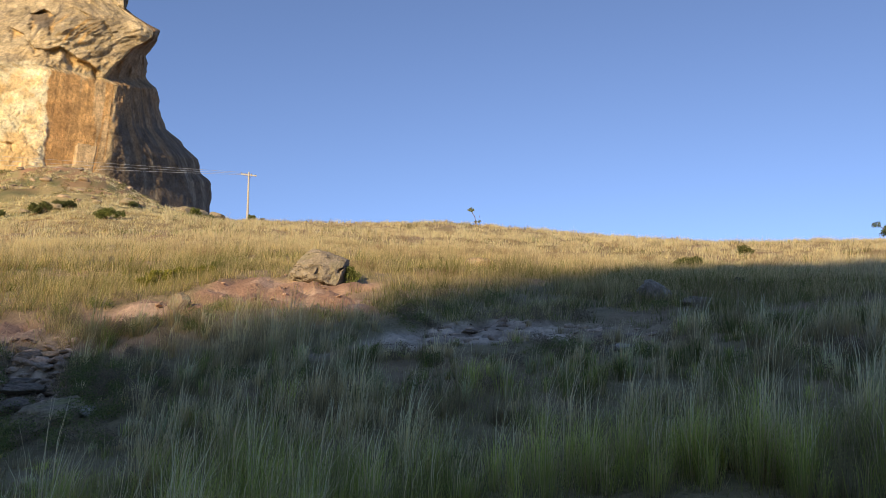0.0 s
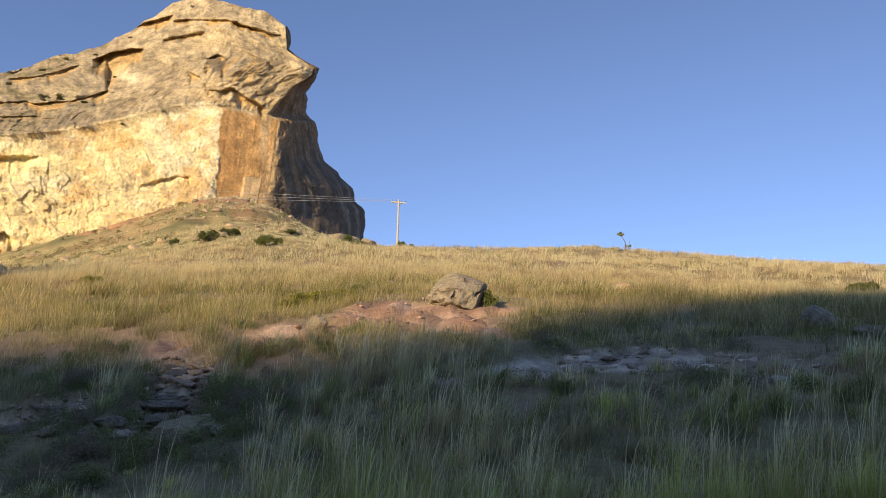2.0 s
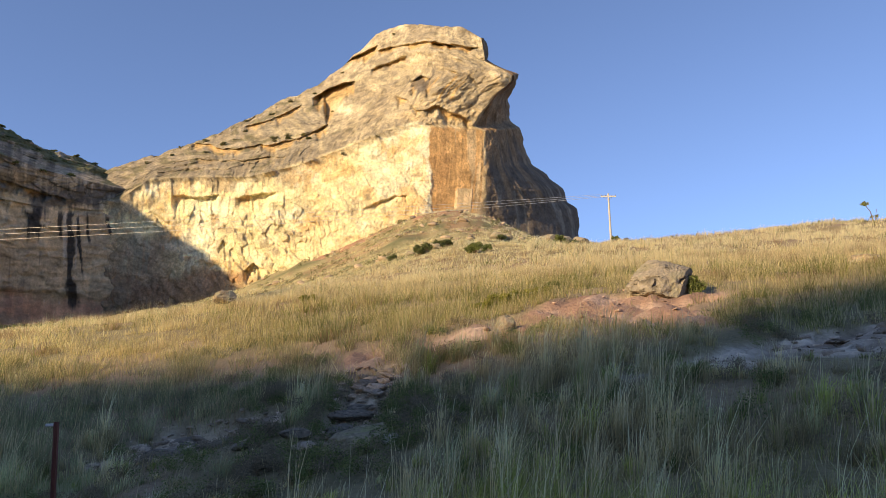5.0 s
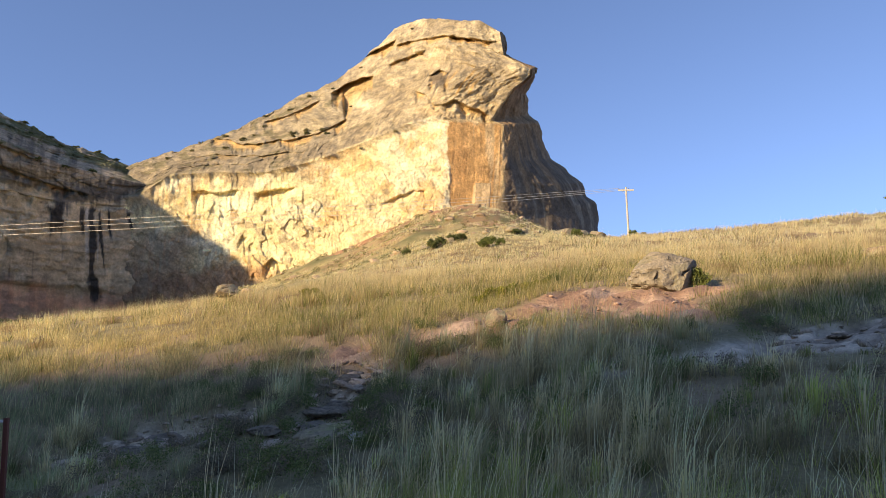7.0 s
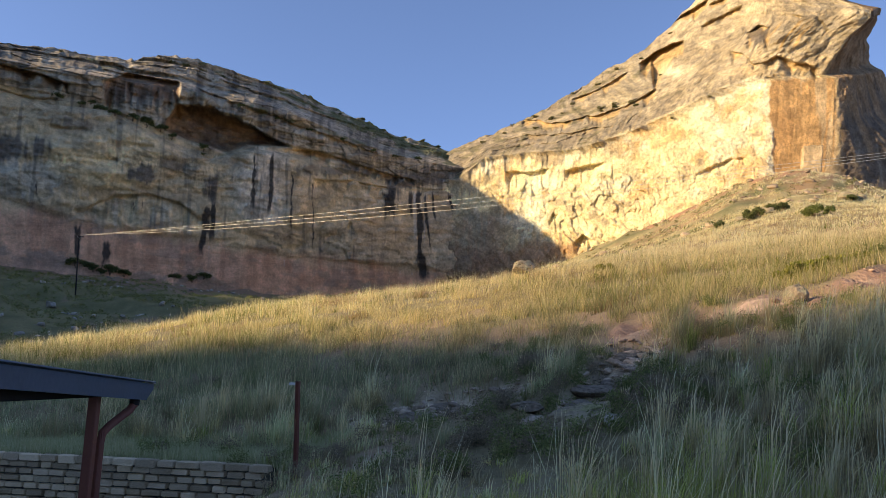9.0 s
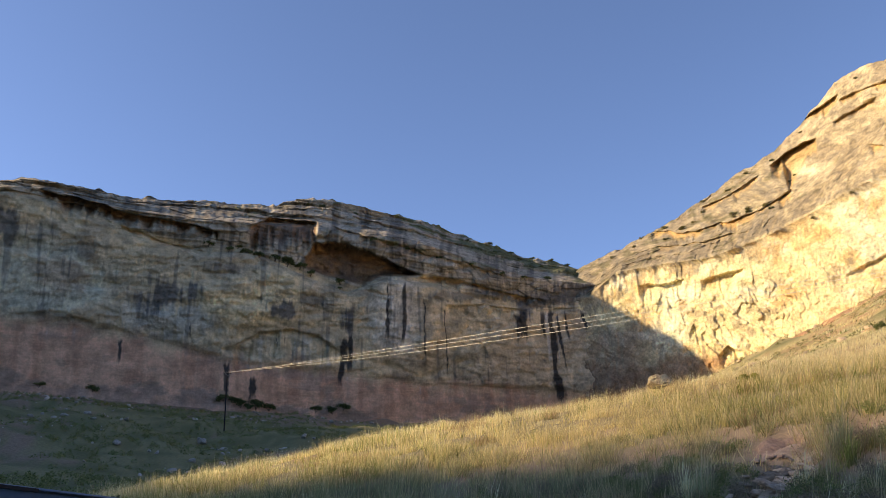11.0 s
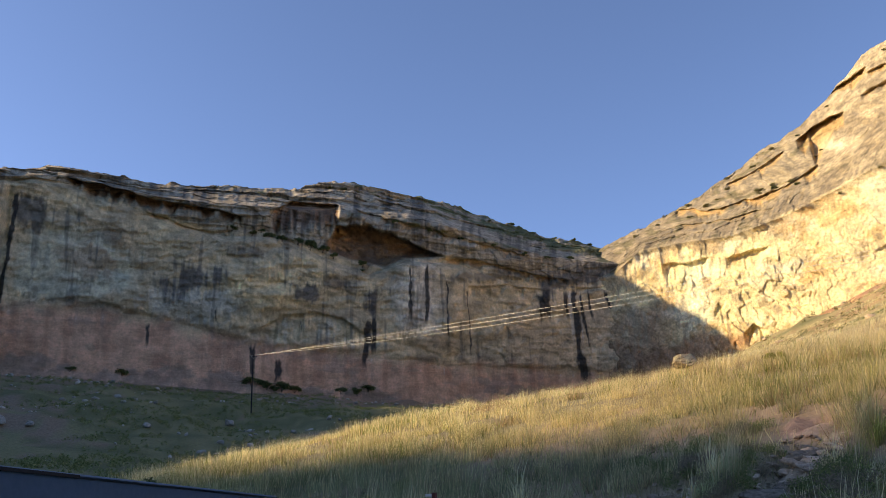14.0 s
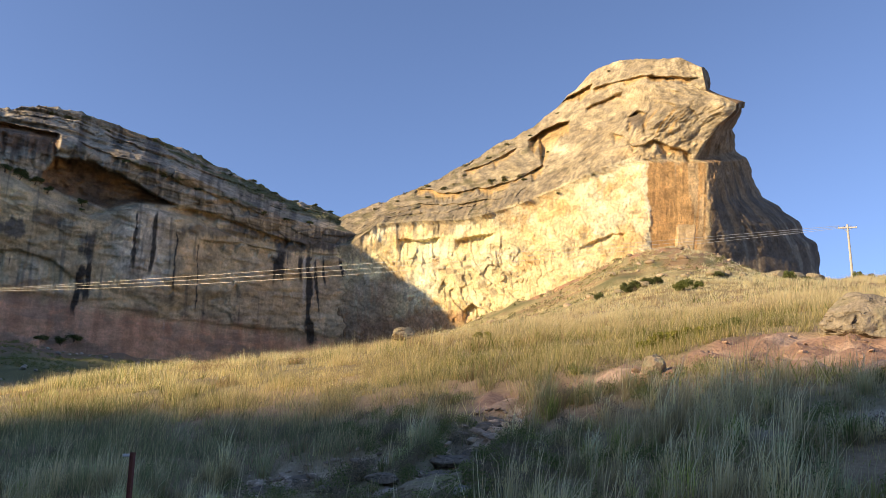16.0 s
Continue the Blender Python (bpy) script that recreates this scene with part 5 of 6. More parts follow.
WALK_M = Matrix((( ALONG.x, INTO.x, 0, TIP.x), (ALONG.y, INTO.y, 0, TIP.y), (0.10, 0, 1, 1.25), (0, 0, 0, 1)))   # u along the eave, v under the roof, w up from it


def walk_roof():
    root = tagged(new("covered_walk"), "blue-grey painted carport roof edge on dark red-brown posts", "shelter")
    part("roof_sheet", ribbed_sheet(4.7, 3.2), M_FASCIA, root, "dark ribbed metal roof sheet")
    bm = bmesh.new()
    vs = [bm.verts.new(WALK_M @ Vector(c)) for c in ((-0.02, 0, -0.015), (4.6, 0, -0.015), (4.6, 0, -0.165), (0.14, 0, -0.165), (-0.02, 0, -0.06), (-0.02, 0.03, -0.015), (4.6, 0.03, -0.015), (4.6, 0.03, -0.165), (0.14, 0.03, -0.165), (-0.02, 0.03, -0.06))]
    bm.faces.new(vs[:5][::-1]), bm.faces.new(vs[5:])
    for i in range(5):
        bm.faces.new((vs[i], vs[(i + 1) % 5], vs[5 + (i + 1) % 5], vs[5 + i]))
    board = part("fascia_board", bm, M_FASCIA, root, "blue-grey fascia board with a cut end")
    part("flashing", box(bmesh.new(), (2.75, -0.02, -0.012), (4.6, -0.005, 0.006), WALK_M), M_DARK, board)
    part("tip_cap", box(bmesh.new(), (-0.05, -0.005, -0.012), (0.03, 0.06, 0.012), WALK_M), M_PALE, board, "pale metal end cap")
    # added dark panel in place of the shaded underside of the roof
    bm = bmesh.new()
    low = 1.25 + 0.10 * 0.9 - 0.165
    pts = [(0.75, 0.12), (4.6, 0.12)]
    base = [TIP + ALONG * u + INTO * v for u, v in pts]
    quad = [base[0] + Vector((0, 0, low)), base[1] + Vector((0, 0, low + 0.17)), base[1] + Vector((0, 0, 1.25 + 0.10 * 4.6 - 0.17)), base[0] + Vector((0, 0, 1.25 + 0.10 * 0.75 - 0.16))]
    front = [bm.verts.new(q) for q in quad]
    rear = [bm.verts.new(q + INTO * 0.04) for q in quad]
    bm.faces.new(front[::-1]), bm.faces.new(rear)
    for i in range(4):
        bm.faces.new((front[i], front[(i + 1) % 4], rear[(i + 1) % 4], rear[i]))
    part("gable_lining", bm, M_DARK, root, "dark panel standing in for the shaded roof underside")
    for u, v in ((0.80, 0.17), (4.3, 0.17), (0.80, 2.9), (4.3, 2.9)):
        p = TIP + ALONG * u + INTO * v
        top = 1.25 + 0.10 * u - 0.05
        m = pose(p.x, p.y, 0, 0, 0, math.degrees(math.atan2(ALONG.y, ALONG.x)))
        bm = box(bmesh.new(), (-0.038, -0.038, -1.18), (0.038, 0.038, top), m, 0.006)
        for q in bm.verts:                                       # the posts rake outwards
            q.co += ALONG * (0.11 * (top - q.co.z))
        part("post", bm, M_RUST, root, "raked dark red-brown steel post")
    for v in (0.35, 1.3, 2.3, 2.95):
        part("purlin", box(bmesh.new(), (0.1, v, -0.10), (4.6, v + 0.05, -0.02), WALK_M), M_DARK, root)
    # downpipe: outlet, swan neck, drop
    def at(u, v, z):
        return TIP + ALONG * u + INTO * v + Vector((0, 0, z))
    neck = [at(0.26, 0.06, 1.12), at(0.27, 0.06, 1.07), at(0.32, 0.08, 1.02), at(0.55, 0.15, 0.91), at(0.63, 0.17, 0.86), at(0.67, 0.17, 0.78), at(0.775, 0.17, -0.2), at(0.88, 0.17, -1.15)]
    pipe = part("downpipe", tube(bmesh.new(), neck, 0.036, 10), M_RUST, root, "red-brown downpipe with a bent neck")
    part("pipe_collar", tube(bmesh.new(), [at(0.255, 0.06, 1.14), at(0.265, 0.06, 1.06)], 0.046, 10), M_DARK, pipe)


def ribbed_sheet(length, depth):
    """Ribs run along the slope."""
    bm = bmesh.new()
    rows = []
    n = 64
    for side in (0.0, -0.006):
        for u in (-0.03, length):
            row = []
            for i in range(n + 1):
                v = -0.02 + depth * i / n
                rib = 0.016 if i % 4 in (1, 2) else 0.0
                row.append(bm.verts.new(WALK_M @ Vector((u, v, rib + side))))
            rows.append(row)
    for a, b, flip in ((0, 1, False), (2, 3, True), (0, 2, True), (1, 3, False)):
        for i in range(n):
            f = (rows[a][i], rows[b][i], rows[b][i + 1], rows[a][i + 1])
            bm.faces.new(f[::-1] if flip else f)
    return bm


walk_roof()


# ---- house with the stepped sheet roof ----
def house():
    """Hipped roof; only its nearest hip and slope come into view."""
    root = tagged(new("house"), "house with a pale blue-grey stepped metal tile roof", "house")
    k = Vector((-19.0, 2.3, 0))
    run, back = Vector((0.14, -0.99, 0)), Vector((-0.99, -0.14, 0))
    eave, pitch, rows = 1.90, 1.0, 30
    course = 0.125                                               # horizontal run of one course
    for i in range(rows):
        a, b = i * course, (i + 1) * course + 0.015
        bm = bmesh.new()
        lift, thick = 0.028, 0.024
        out = [k + run * a + back * a, k + run * (9 - a) + back * a, k + run * (9 - b) + back * b, k + run * b + back * b]
        zs = (eave + a * pitch + lift, eave + a * pitch + lift, eave + b * pitch, eave + b * pitch)
        # pans of the pressed tiles as a shallow wave along the course
        n = 26
        front, rear, under = [], [], []
        for j in range(n + 1):
            t = j / n
            wave = 0.006 * math.cos(t * 2 * math.pi * (9 - 2 * a) / 0.36)
            f0, r0 = out[0].lerp(out[1], t), out[3].lerp(out[2], t)
            front.append(bm.verts.new((f0.x, f0.y, zs[0] + wave)))
            rear.append(bm.verts.new((r0.x, r0.y, zs[2] + wave)))
            under.append(bm.verts.new((f0.x, f0.y, zs[0] - thick)))
        for j in range(n):
            bm.faces.new((front[j], rear[j], rear[j + 1], front[j + 1]))
            # lips take the dark paint, standing in for the shadow under each course
            bm.faces.new((under[j], front[j], front[j + 1], under[j + 1])).material_index = 1
        part("tile_course", bm, M_TILE, root).data.materials.append(M_FASCIA)
    # the hip slope round the corner and the far slopes
    apex = k + run * 3.75 + back * 3.75
    apex2 = k + run * 5.25 + back * 3.75
    far, far2 = k + back * 7.5, k + run * 9 + back * 7.5
    corner2 = k + run * 9
    bm = bmesh.new()
    for quad in ((k, far, apex), (far, far2, apex2, apex), (corner2, far2, apex2)):
        bm.faces.new([bm.verts.new((q.x, q.y, eave + (3.75 if q in (apex, apex2) else 0) - 0.02)) for q in quad])
    part("hip_slope", bm, M_TILE, root)
    part("hip_cap", tube(bmesh.new(), [(k.x, k.y, eave + 0.03), (apex.x, apex.y, eave + 3.78)], 0.05, 6), M_TILE, root)
    bm = bmesh.new()
    lo = [k + run * 0.4 + back * 0.4, k + run * 8.6 + back * 0.4, k + run * 8.6 + back * 7.1, k + run * 0.4 + back * 7.1]
    a = [bm.verts.new((q.x, q.y, -1.2)) for q in lo]
    b = [bm.verts.new((q.x, q.y, eave + 0.1)) for q in lo]
    for i in range(4):
        bm.faces.new((a[i], a[(i + 1) % 4], b[(i + 1) % 4], b[i]))
    part("wall", bm, M_PLASTER, root)
    e0, e1 = k + Vector((0, 0, eave)), corner2 + Vector((0, 0, eave))
    part("gutter", tube(bmesh.new(), [e0 + Vector((0.05, 0, -0.08)), e1 + Vector((0.05, 0, -0.08))], 0.06, 6), M_FASCIA, root)


house()


# ---- post at the wall's end ----
def red_post():
    root = tagged(new("steel_post"), "rust-red steel post with a white bracket on top", "post")
    root.matrix_world = pose(-8.5, 8.9, 0, 0, 0, 30)
    bm = box(bmesh.new(), (-0.024, -0.004, -0.7), (0.024, 0.004, 1.10))
    box(bm, (-0.026, -0.024, -0.7), (-0.020, 0.024, 1.10))
    box(bm, (0.020, -0.024, -0.7), (0.026, 0.024, 1.10))
    part("upright", bm, M_RUST, root)
    bm = box(bmesh.new(), (-0.13, -0.03, 1.045), (-0.027, 0.03, 1.08), None, 0.008)
    part("bracket", bm, M_WHITE, root, "white bracket")


red_post()


# ---- grass ----
def grass_density(x, y):
    r, az = np.hypot(x, y), np.degrees(np.arctan2(-x, y))
    red, grey, gully = bare_earth(x, y)
    keep = 1 - np.maximum(np.maximum(red * 0.97, grey * 0.93), gully * 0.95)
    clump = fbm(x / 0.9, y / 0.9, 0, 3, 71)
    bank = step01(r, 7.5, 9.5) * step01(19 - r, 0, 4)
    keep = keep * (step01(clump, -0.75, 0.1) * (1 - bank) + (0.3 + 0.7 * step01(clump, -0.5, 0.25)) * bank)
    keep = keep * np.where(r > 17, 0.5 + 0.5 * step01(fbm(x / 2.3, y / 2.3, 0, 3, 79), -0.6, 0.1), 1.0)
    keep = keep * (1 - 0.6 * step01(az, 23, 26) * step01(40 - az, 0, 3) * step01(r, 10.5, 12) * step01(17 - r, 0, 1.5))
    keep = np.where((az > 40) & (r < 20), np.maximum(keep, 0.85 * (1 - gully)), keep)
    # nothing on the path, in the yard or on the mown strip above the wall
    t = np.clip((x * 1.0 + y * 4.4) / (1.0 + 4.4**2), 0, 1.3)
    keep = keep * step01(np.hypot(x - t * 1.0, y - t * 4.4), 2.2, 3.0)
    u, v = (x + 9.2) * 0.797 + (y - 8.88) * 0.604, (x + 9.2) * 0.604 - (y - 8.88) * 0.797
    keep = keep * (1 - (u < -0.2) * (v > -1.5) * (x < -1.0))
    keep = keep * np.where((az > 52) & (r > 46), 0.0, 1.0)
    keep = keep * np.where((az > 20) & (r > 62), 0.5 + 0.5 * step01(fbm(x / 6, y / 6, 0, 3, 72), -0.2, 0.3), 1.0)
    keep = keep * np.where(r > 150, step01(fbm(x / 16, y / 16, 0, 3, 78) - 0.6 * step01(r, 230, 315), -0.8, 0.0), 1.0)
    keep = keep * np.where(np.hypot(x + 3.7, y - 22.7) < 0.8, 0.0, 1.0) * np.where(np.hypot(x + 5.1, y - 10.6) < 0.85, 0.05, 1.0)
    return keep


def grass_height(x, y):
    """How tall the grass stands against its usual height."""
    dist, deg = np.hypot(x, y), np.degrees(np.arctan2(-x, y))
    h = np.where((deg > 20) & (dist > 62), 0.62, 1.0)
    h = h * (1 + 0.5 * step01(-deg, 10, 20) * step01(10.5 - dist, 0, 3) * step01(dist, 4, 5.5))
    h = h * (1 - 0.5 * step01(dist, 11.5, 13) * step01(18 - dist, 0, 1.5) * step01(deg, -17, -13) * step01(7 - deg, 0, 3))
    # low where the gully and the yard lie open
    h = h * (1 - step01(deg, 19, 24) * step01(48 - deg, 0, 4) * (0.62 * step01(dist, 7.5, 9.5) * step01(14.6 - dist, 0, 1.2) + 0.3 * step01(7.5 - dist, 0, 1)))
    return h * (1 - 0.82 * step01(np.degrees(np.arctan2(1.0 - x, y - 3.3)), 57.5, 61) * step01(12 - dist, 0, 1) * (y > 3.3))


SPECIES = np.array([((0.42, 0.50, 0.10), (0.74, 0.78, 0.28)),           # fresh green
                    ((0.42, 0.49, 0.24), (0.72, 0.77, 0.45)),           # blue-grey
                    ((0.46, 0.38, 0.20), (0.74, 0.64, 0.37)),           # dead stems
                    ((0.70, 0.60, 0.30), (0.90, 0.79, 0.45)),           # straw
                    ((0.18, 0.25, 0.06), (0.42, 0.50, 0.15))])          # dark green


def tussocks(name, r0, r1, az0, az1, per_m2, count, height, width, seed, label):
    """Separate tufts, each of one kind, its leaves fanning out of a dead brown foot, painted darker for the shade
    inside.
    """
    rng = np.random.default_rng(seed)
    n = int(0.5 * radians(az1 - az0) * (r1**2 - r0**2) * per_m2)
    r, a = np.sqrt(rng.uniform(r0**2, r1**2, n)), np.radians(rng.uniform(az0, az1, n))
    cx, cy = -np.sin(a) * r, np.cos(a) * r
    ok = rng.uniform(0, 1, n) < grass_density(cx, cy)
    cx, cy, r, deg = cx[ok], cy[ok], r[ok], np.degrees(a)[ok]
    n = len(cx)
    wide = fbm(cx / 3.2, cy / 2.0, 0, 3, 88)
    left = step01(deg, 18, 30)
    score = np.stack([1.35 - 0.36 * np.abs(r - 7.5) + 0.3 * wide,
                      -0.15 + 0.75 * left * step01(r, 8, 10) + 0.5 * fbm(cx / 2.2, cy / 2.2, 5, 3, 89),
                      0.60 * step01(r, 8.6, 9.6) - 0.3 * left - 0.5 * wide,
                      0.22 + 0.25 * step01(r, 14, 17) - 0.3 * wide,
                      0.15 + 0.45 * bell(r, 12.6, 1.6) + 0.5 * fbm(cx / 1.6, cy / 1.6, 9, 3, 90)], 1) + 0.55 * rng.normal(size=(n, 5))
    kind = score.argmax(1)
    size = np.clip(np.exp(rng.normal(0, 0.32, n)), 0.45, 1.9) * np.where(kind == 4, 0.75, np.where(kind == 2, 0.85, 1.0))
    bright = rng.uniform(0.5, 1.4, n)
    idx = np.repeat(np.arange(n), np.maximum((count * size).astype(int), 8))
    m = len(idx)
    k, kd = size[idx], kind[idx]
    ang, rad = rng.uniform(0, 2 * math.pi, m), np.abs(rng.normal(0, 0.075, m)) * k
    x, y = cx[idx] + np.cos(ang) * rad, cy[idx] + np.sin(ang) * rad
    culm = rng.uniform(0, 1, m) < np.where(kd == 3, 0.18, np.where(kd == 4, 0.02, 0.10))
    h = height * k * rng.uniform(0.5, 1.05, m) * np.where(culm, 1.6, 1.0) * grass_height(x, y)
    lean = np.clip(0.22 + rad / k * 3.2 + rng.normal(0, 0.16, m), 0.03, 1.15) * np.where(culm, 0.4, 1.0)
    away = ang + rng.normal(0, 0.35, m)
    lx, ly = np.cos(away) * lean * h + 0.10 * h, np.sin(away) * lean * h + 0.05 * h
    face = away + 1.57 + rng.normal(0, 0.5, m)
    w = width * rng.uniform(0.7, 1.35, m) * np.where(culm, 0.55, 1.0)
    side = np.stack([np.cos(face) * w, np.sin(face) * w, 0 * w], -1) / 2
    root = np.stack([x, y, land(x, y) - 0.03], -1)
    mid = root + np.stack([lx * 0.28, ly * 0.28, h * 0.62], -1)
    tip = root + np.stack([lx, ly, h * np.clip(1.0 - 0.42 * lean, 0.5, 1)], -1)
    col = SPECIES[kd, 0] + (SPECIES[kd, 1] - SPECIES[kd, 0]) * rng.uniform(0, 1, (m, 1)) ** 1.2
    dead = (rng.uniform(0, 1, m) < 0.14) & (kd != 3)
    col = np.where(culm[:, None], (0.88, 0.78, 0.48), np.where(dead[:, None], SPECIES[3, 0], col)) * bright[idx][:, None]
    # thatch brown that also puts the tuft's inner shade into the root colour
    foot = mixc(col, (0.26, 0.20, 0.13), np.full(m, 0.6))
    head = np.where(culm, 1.9, 0.8)[:, None]                        # seed heads swell near the top
    v = np.stack([root - side, root + side, mid + side * head, mid - side * head, tip], 1).reshape(-1, 3)
    b = np.arange(m)[:, None] * 5
    f = np.concatenate([b + [0, 1, 2], b + [0, 2, 3], b + [3, 2, 4]], 0)
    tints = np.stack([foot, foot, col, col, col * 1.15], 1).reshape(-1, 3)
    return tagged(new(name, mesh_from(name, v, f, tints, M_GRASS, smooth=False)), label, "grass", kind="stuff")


def low_bushes():
    """Dark twiggy karoo bushes between the tussocks."""
    rng = np.random.default_rng(31)
    n = 5200
    r, a = np.sqrt(rng.uniform(8.6**2, 20**2, n)), np.radians(rng.uniform(-34, 62, n))
    x, y = -np.sin(a) * r, np.cos(a) * r
    deg = np.degrees(a)
    want = 0.09 * bell(r, 12.8, 1.6) + 0.18 * bell(r, 16.6, 1.0) * step01(6 - deg, 0, 4) + 0.8 * bell(deg, 31, 8) * bell(r, 14.0, 2.8) + 0.06 * bell(r, 19.0, 1.0)
    red, grey, gully = bare_earth(x, y)
    ok = rng.uniform(0, 1, n) < want * (1 - 0.9 * np.maximum(red, grey)) * (1 - 0.75 * gully) * (0.3 + 1.2 * step01(fbm(x / 1.8, y / 1.8, 0, 3, 92), -0.1, 0.4))
    x, y = x[ok], y[ok]
    for name, pick, tones, seed, label in (("brown_bushes", 0, ((0.20, 0.165, 0.11), (0.40, 0.33, 0.22)), 33, "low twiggy grey-brown bushes among the tussocks"),
                                           ("green_bushes", 1, ((0.12, 0.16, 0.05), (0.32, 0.36, 0.13)), 34, "low dark green bushes among the tussocks")):
        use = (np.arange(len(x)) % 2) == pick
        px, py = x[use], y[use]
        size = rng.uniform(0.16, 0.36, len(px))
        reps = 5
        ox, oy = rng.normal(0, 0.6, (len(px), reps)) * size[:, None], rng.normal(0, 0.6, (len(px), reps)) * size[:, None]
        bx, by = (px[:, None] + ox).ravel(), (py[:, None] + oy).ravel()
        kk = np.repeat(size, reps)
        c = np.stack([bx, by, land(bx, by) + kk * rng.uniform(0.15, 0.7, len(bx))], -1)
        v, f, t = leaf_cloud(c, 170, 0.15, 0.014, tones, seed)
        tagged(new(name, mesh_from(name, v, f, t, M_LEAF, smooth=False)), label, "scrub", kind="stuff")


def blades(name, r0, r1, az0, az1, per_m2, height, width, seg, seed, label):
    rng = np.random.default_rng(seed)
    area = 0.5 * radians(az1 - az0) * (r1**2 - r0**2)
    per_tuft = 22
    n = int(area * per_m2 / per_tuft)
    r, a = np.sqrt(rng.uniform(r0**2, r1**2, n)), np.radians(rng.uniform(az0, az1, n))
    cx, cy = -np.sin(a) * r, np.cos(a) * r
    ok = rng.uniform(0, 1, n) < grass_density(cx, cy)
    cx, cy = cx[ok], cy[ok]
    n = len(cx)
    vigour = np.clip(0.75 + 0.5 * fbm(cx / 2.5, cy / 2.5, 0, 3, 73) + rng.normal(0, 0.22, n), 0.3, 1.6)
    tone = rng.uniform(0, 1, n)
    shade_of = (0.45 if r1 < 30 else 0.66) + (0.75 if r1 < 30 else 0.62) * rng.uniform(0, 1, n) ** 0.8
    cx, cy, vig, tone, shade_of = (np.repeat(q, per_tuft) for q in (cx, cy, vigour, tone, shade_of))
    m = len(cx)
    ang, rad = rng.uniform(0, 2 * math.pi, m), np.abs(rng.normal(0, 0.10 + 0.05 * width / 0.01, m))
    x, y = cx + np.cos(ang) * rad, cy + np.sin(ang) * rad
    z = land(x, y) - 0.03
    dist, deg = np.hypot(x, y), np.degrees(np.arctan2(-x, y))
    culm = rng.uniform(0, 1, m) < 0.22
    h = height * vig * rng.uniform(0.55, 1.05, m) * np.where(culm, 1.35, 1.0)
    red, grey, gully = bare_earth(x, y)
    h = h * (1 - 0.55 * np.maximum(red, grey))
    h = h * grass_height(x, y)
    lean = np.clip(rng.normal(0.42, 0.2, m), 0.02, 1.0) * np.where(culm, 0.45, 1.0)
    lx, ly = np.cos(ang) * lean * h + 0.10 * h, np.sin(ang) * lean * h
    face = rng.uniform(0, 2 * math.pi, m)
    wx, wy = np.cos(face) * width, np.sin(face) * width
    wk = np.where(culm, 0.55, 1.0) * rng.uniform(0.7, 1.3, m)
    wx, wy = wx * wk, wy * wk
    root = np.stack([x, y, z], -1)
    side = np.stack([wx, wy, 0 * wx], -1) / 2
    mid = root + np.stack([lx * 0.3, ly * 0.3, h * 0.55], -1)
    tip = root + np.stack([lx, ly, h * np.sqrt(np.clip(1 - 0.5 * lean**2, 0.3, 1))], -1)
    # colours: straw on the open slope, green and blue-green lower down
    patch, broad = fbm(x / 4, y / 4, 0, 4, 74), fbm(x / 13, y / 13, 0, 3, 75)
    straw = np.clip(0.18 + 0.42 * step01(dist, 15, 27) + 0.42 * step01(dist, 24, 48) + 0.45 * patch + 0.2 * broad + 0.3 * (tone - 0.5) - 0.35 * step01(deg, 36, 46) * step01(24 - dist, 0, 8), 0.03, 0.97)
    is_straw = culm | (rng.uniform(0, 1, m) < straw)
    green = mixc((0.17, 0.20, 0.045), (0.40, 0.40, 0.13), step01(tone + 0.6 * patch, 0.15, 0.85))
    green = mixc(green, (0.31, 0.35, 0.24), (0.1 + 0.4 * step01(deg, 22, 36)) * step01(26 - dist, 0, 6) * step01(dist, 7, 9))
    dry = mixc((0.54, 0.44, 0.20), (0.82, 0.70, 0.40), rng.uniform(0, 1, m))
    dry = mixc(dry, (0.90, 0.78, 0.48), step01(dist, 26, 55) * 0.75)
    dry = mixc(dry, (0.66, 0.58, 0.37), step01(22 - dist, 0, 8) * 0.7)
    dry = mixc(dry, (0.27, 0.15, 0.085), step01(fbm(x / 1.6, y / 1.6, 0, 3, 76), 0.45, 0.75) * 0.7)
    col = np.where(is_straw[:, None], dry, green)
    # near and leftward grass painted brighter, as fill light for the shaded bank
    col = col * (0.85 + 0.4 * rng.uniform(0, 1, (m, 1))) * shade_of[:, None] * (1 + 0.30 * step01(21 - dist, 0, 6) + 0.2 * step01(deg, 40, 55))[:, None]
    if seg == 2:
        v = np.stack([root - side, root + side, mid + side * 0.85, mid - side * 0.85, tip], 1).reshape(-1, 3)
        b = np.arange(m)[:, None] * 5
        f = np.concatenate([b + [0, 1, 2], b + [0, 2, 3], b + [3, 2, 4]], 0)
        ct = np.stack([col * 0.85, col * 0.85, col, col, col * 1.12], 1).reshape(-1, 3)
    else:
        v = np.stack([root - side, root + side, tip], 1).reshape(-1, 3)
        f = np.arange(3 * m).reshape(-1, 3)
        ct = np.stack([col * 0.85, col * 0.85, col * 1.1], 1).reshape(-1, 3)
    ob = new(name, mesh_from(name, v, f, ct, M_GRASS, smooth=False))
    return tagged(ob, label, "grass", kind="stuff")


tussocks("near_grass", 4.8, 9.4, -36, 88, 24, 74, 0.56, 0.0050, 101, "tall green and straw tussock grass in shade")
tussocks("bank_grass", 9.0, 16.6, -36, 82, 13, 66, 0.44, 0.0064, 102, "shaded tussock grass in greens, greys and browns")
low_bushes()
blades("short_grass", 6.0, 19, -36, 80, 560, 0.20, 0.012, 1, 108, "short dead grass and litter between the tussocks")
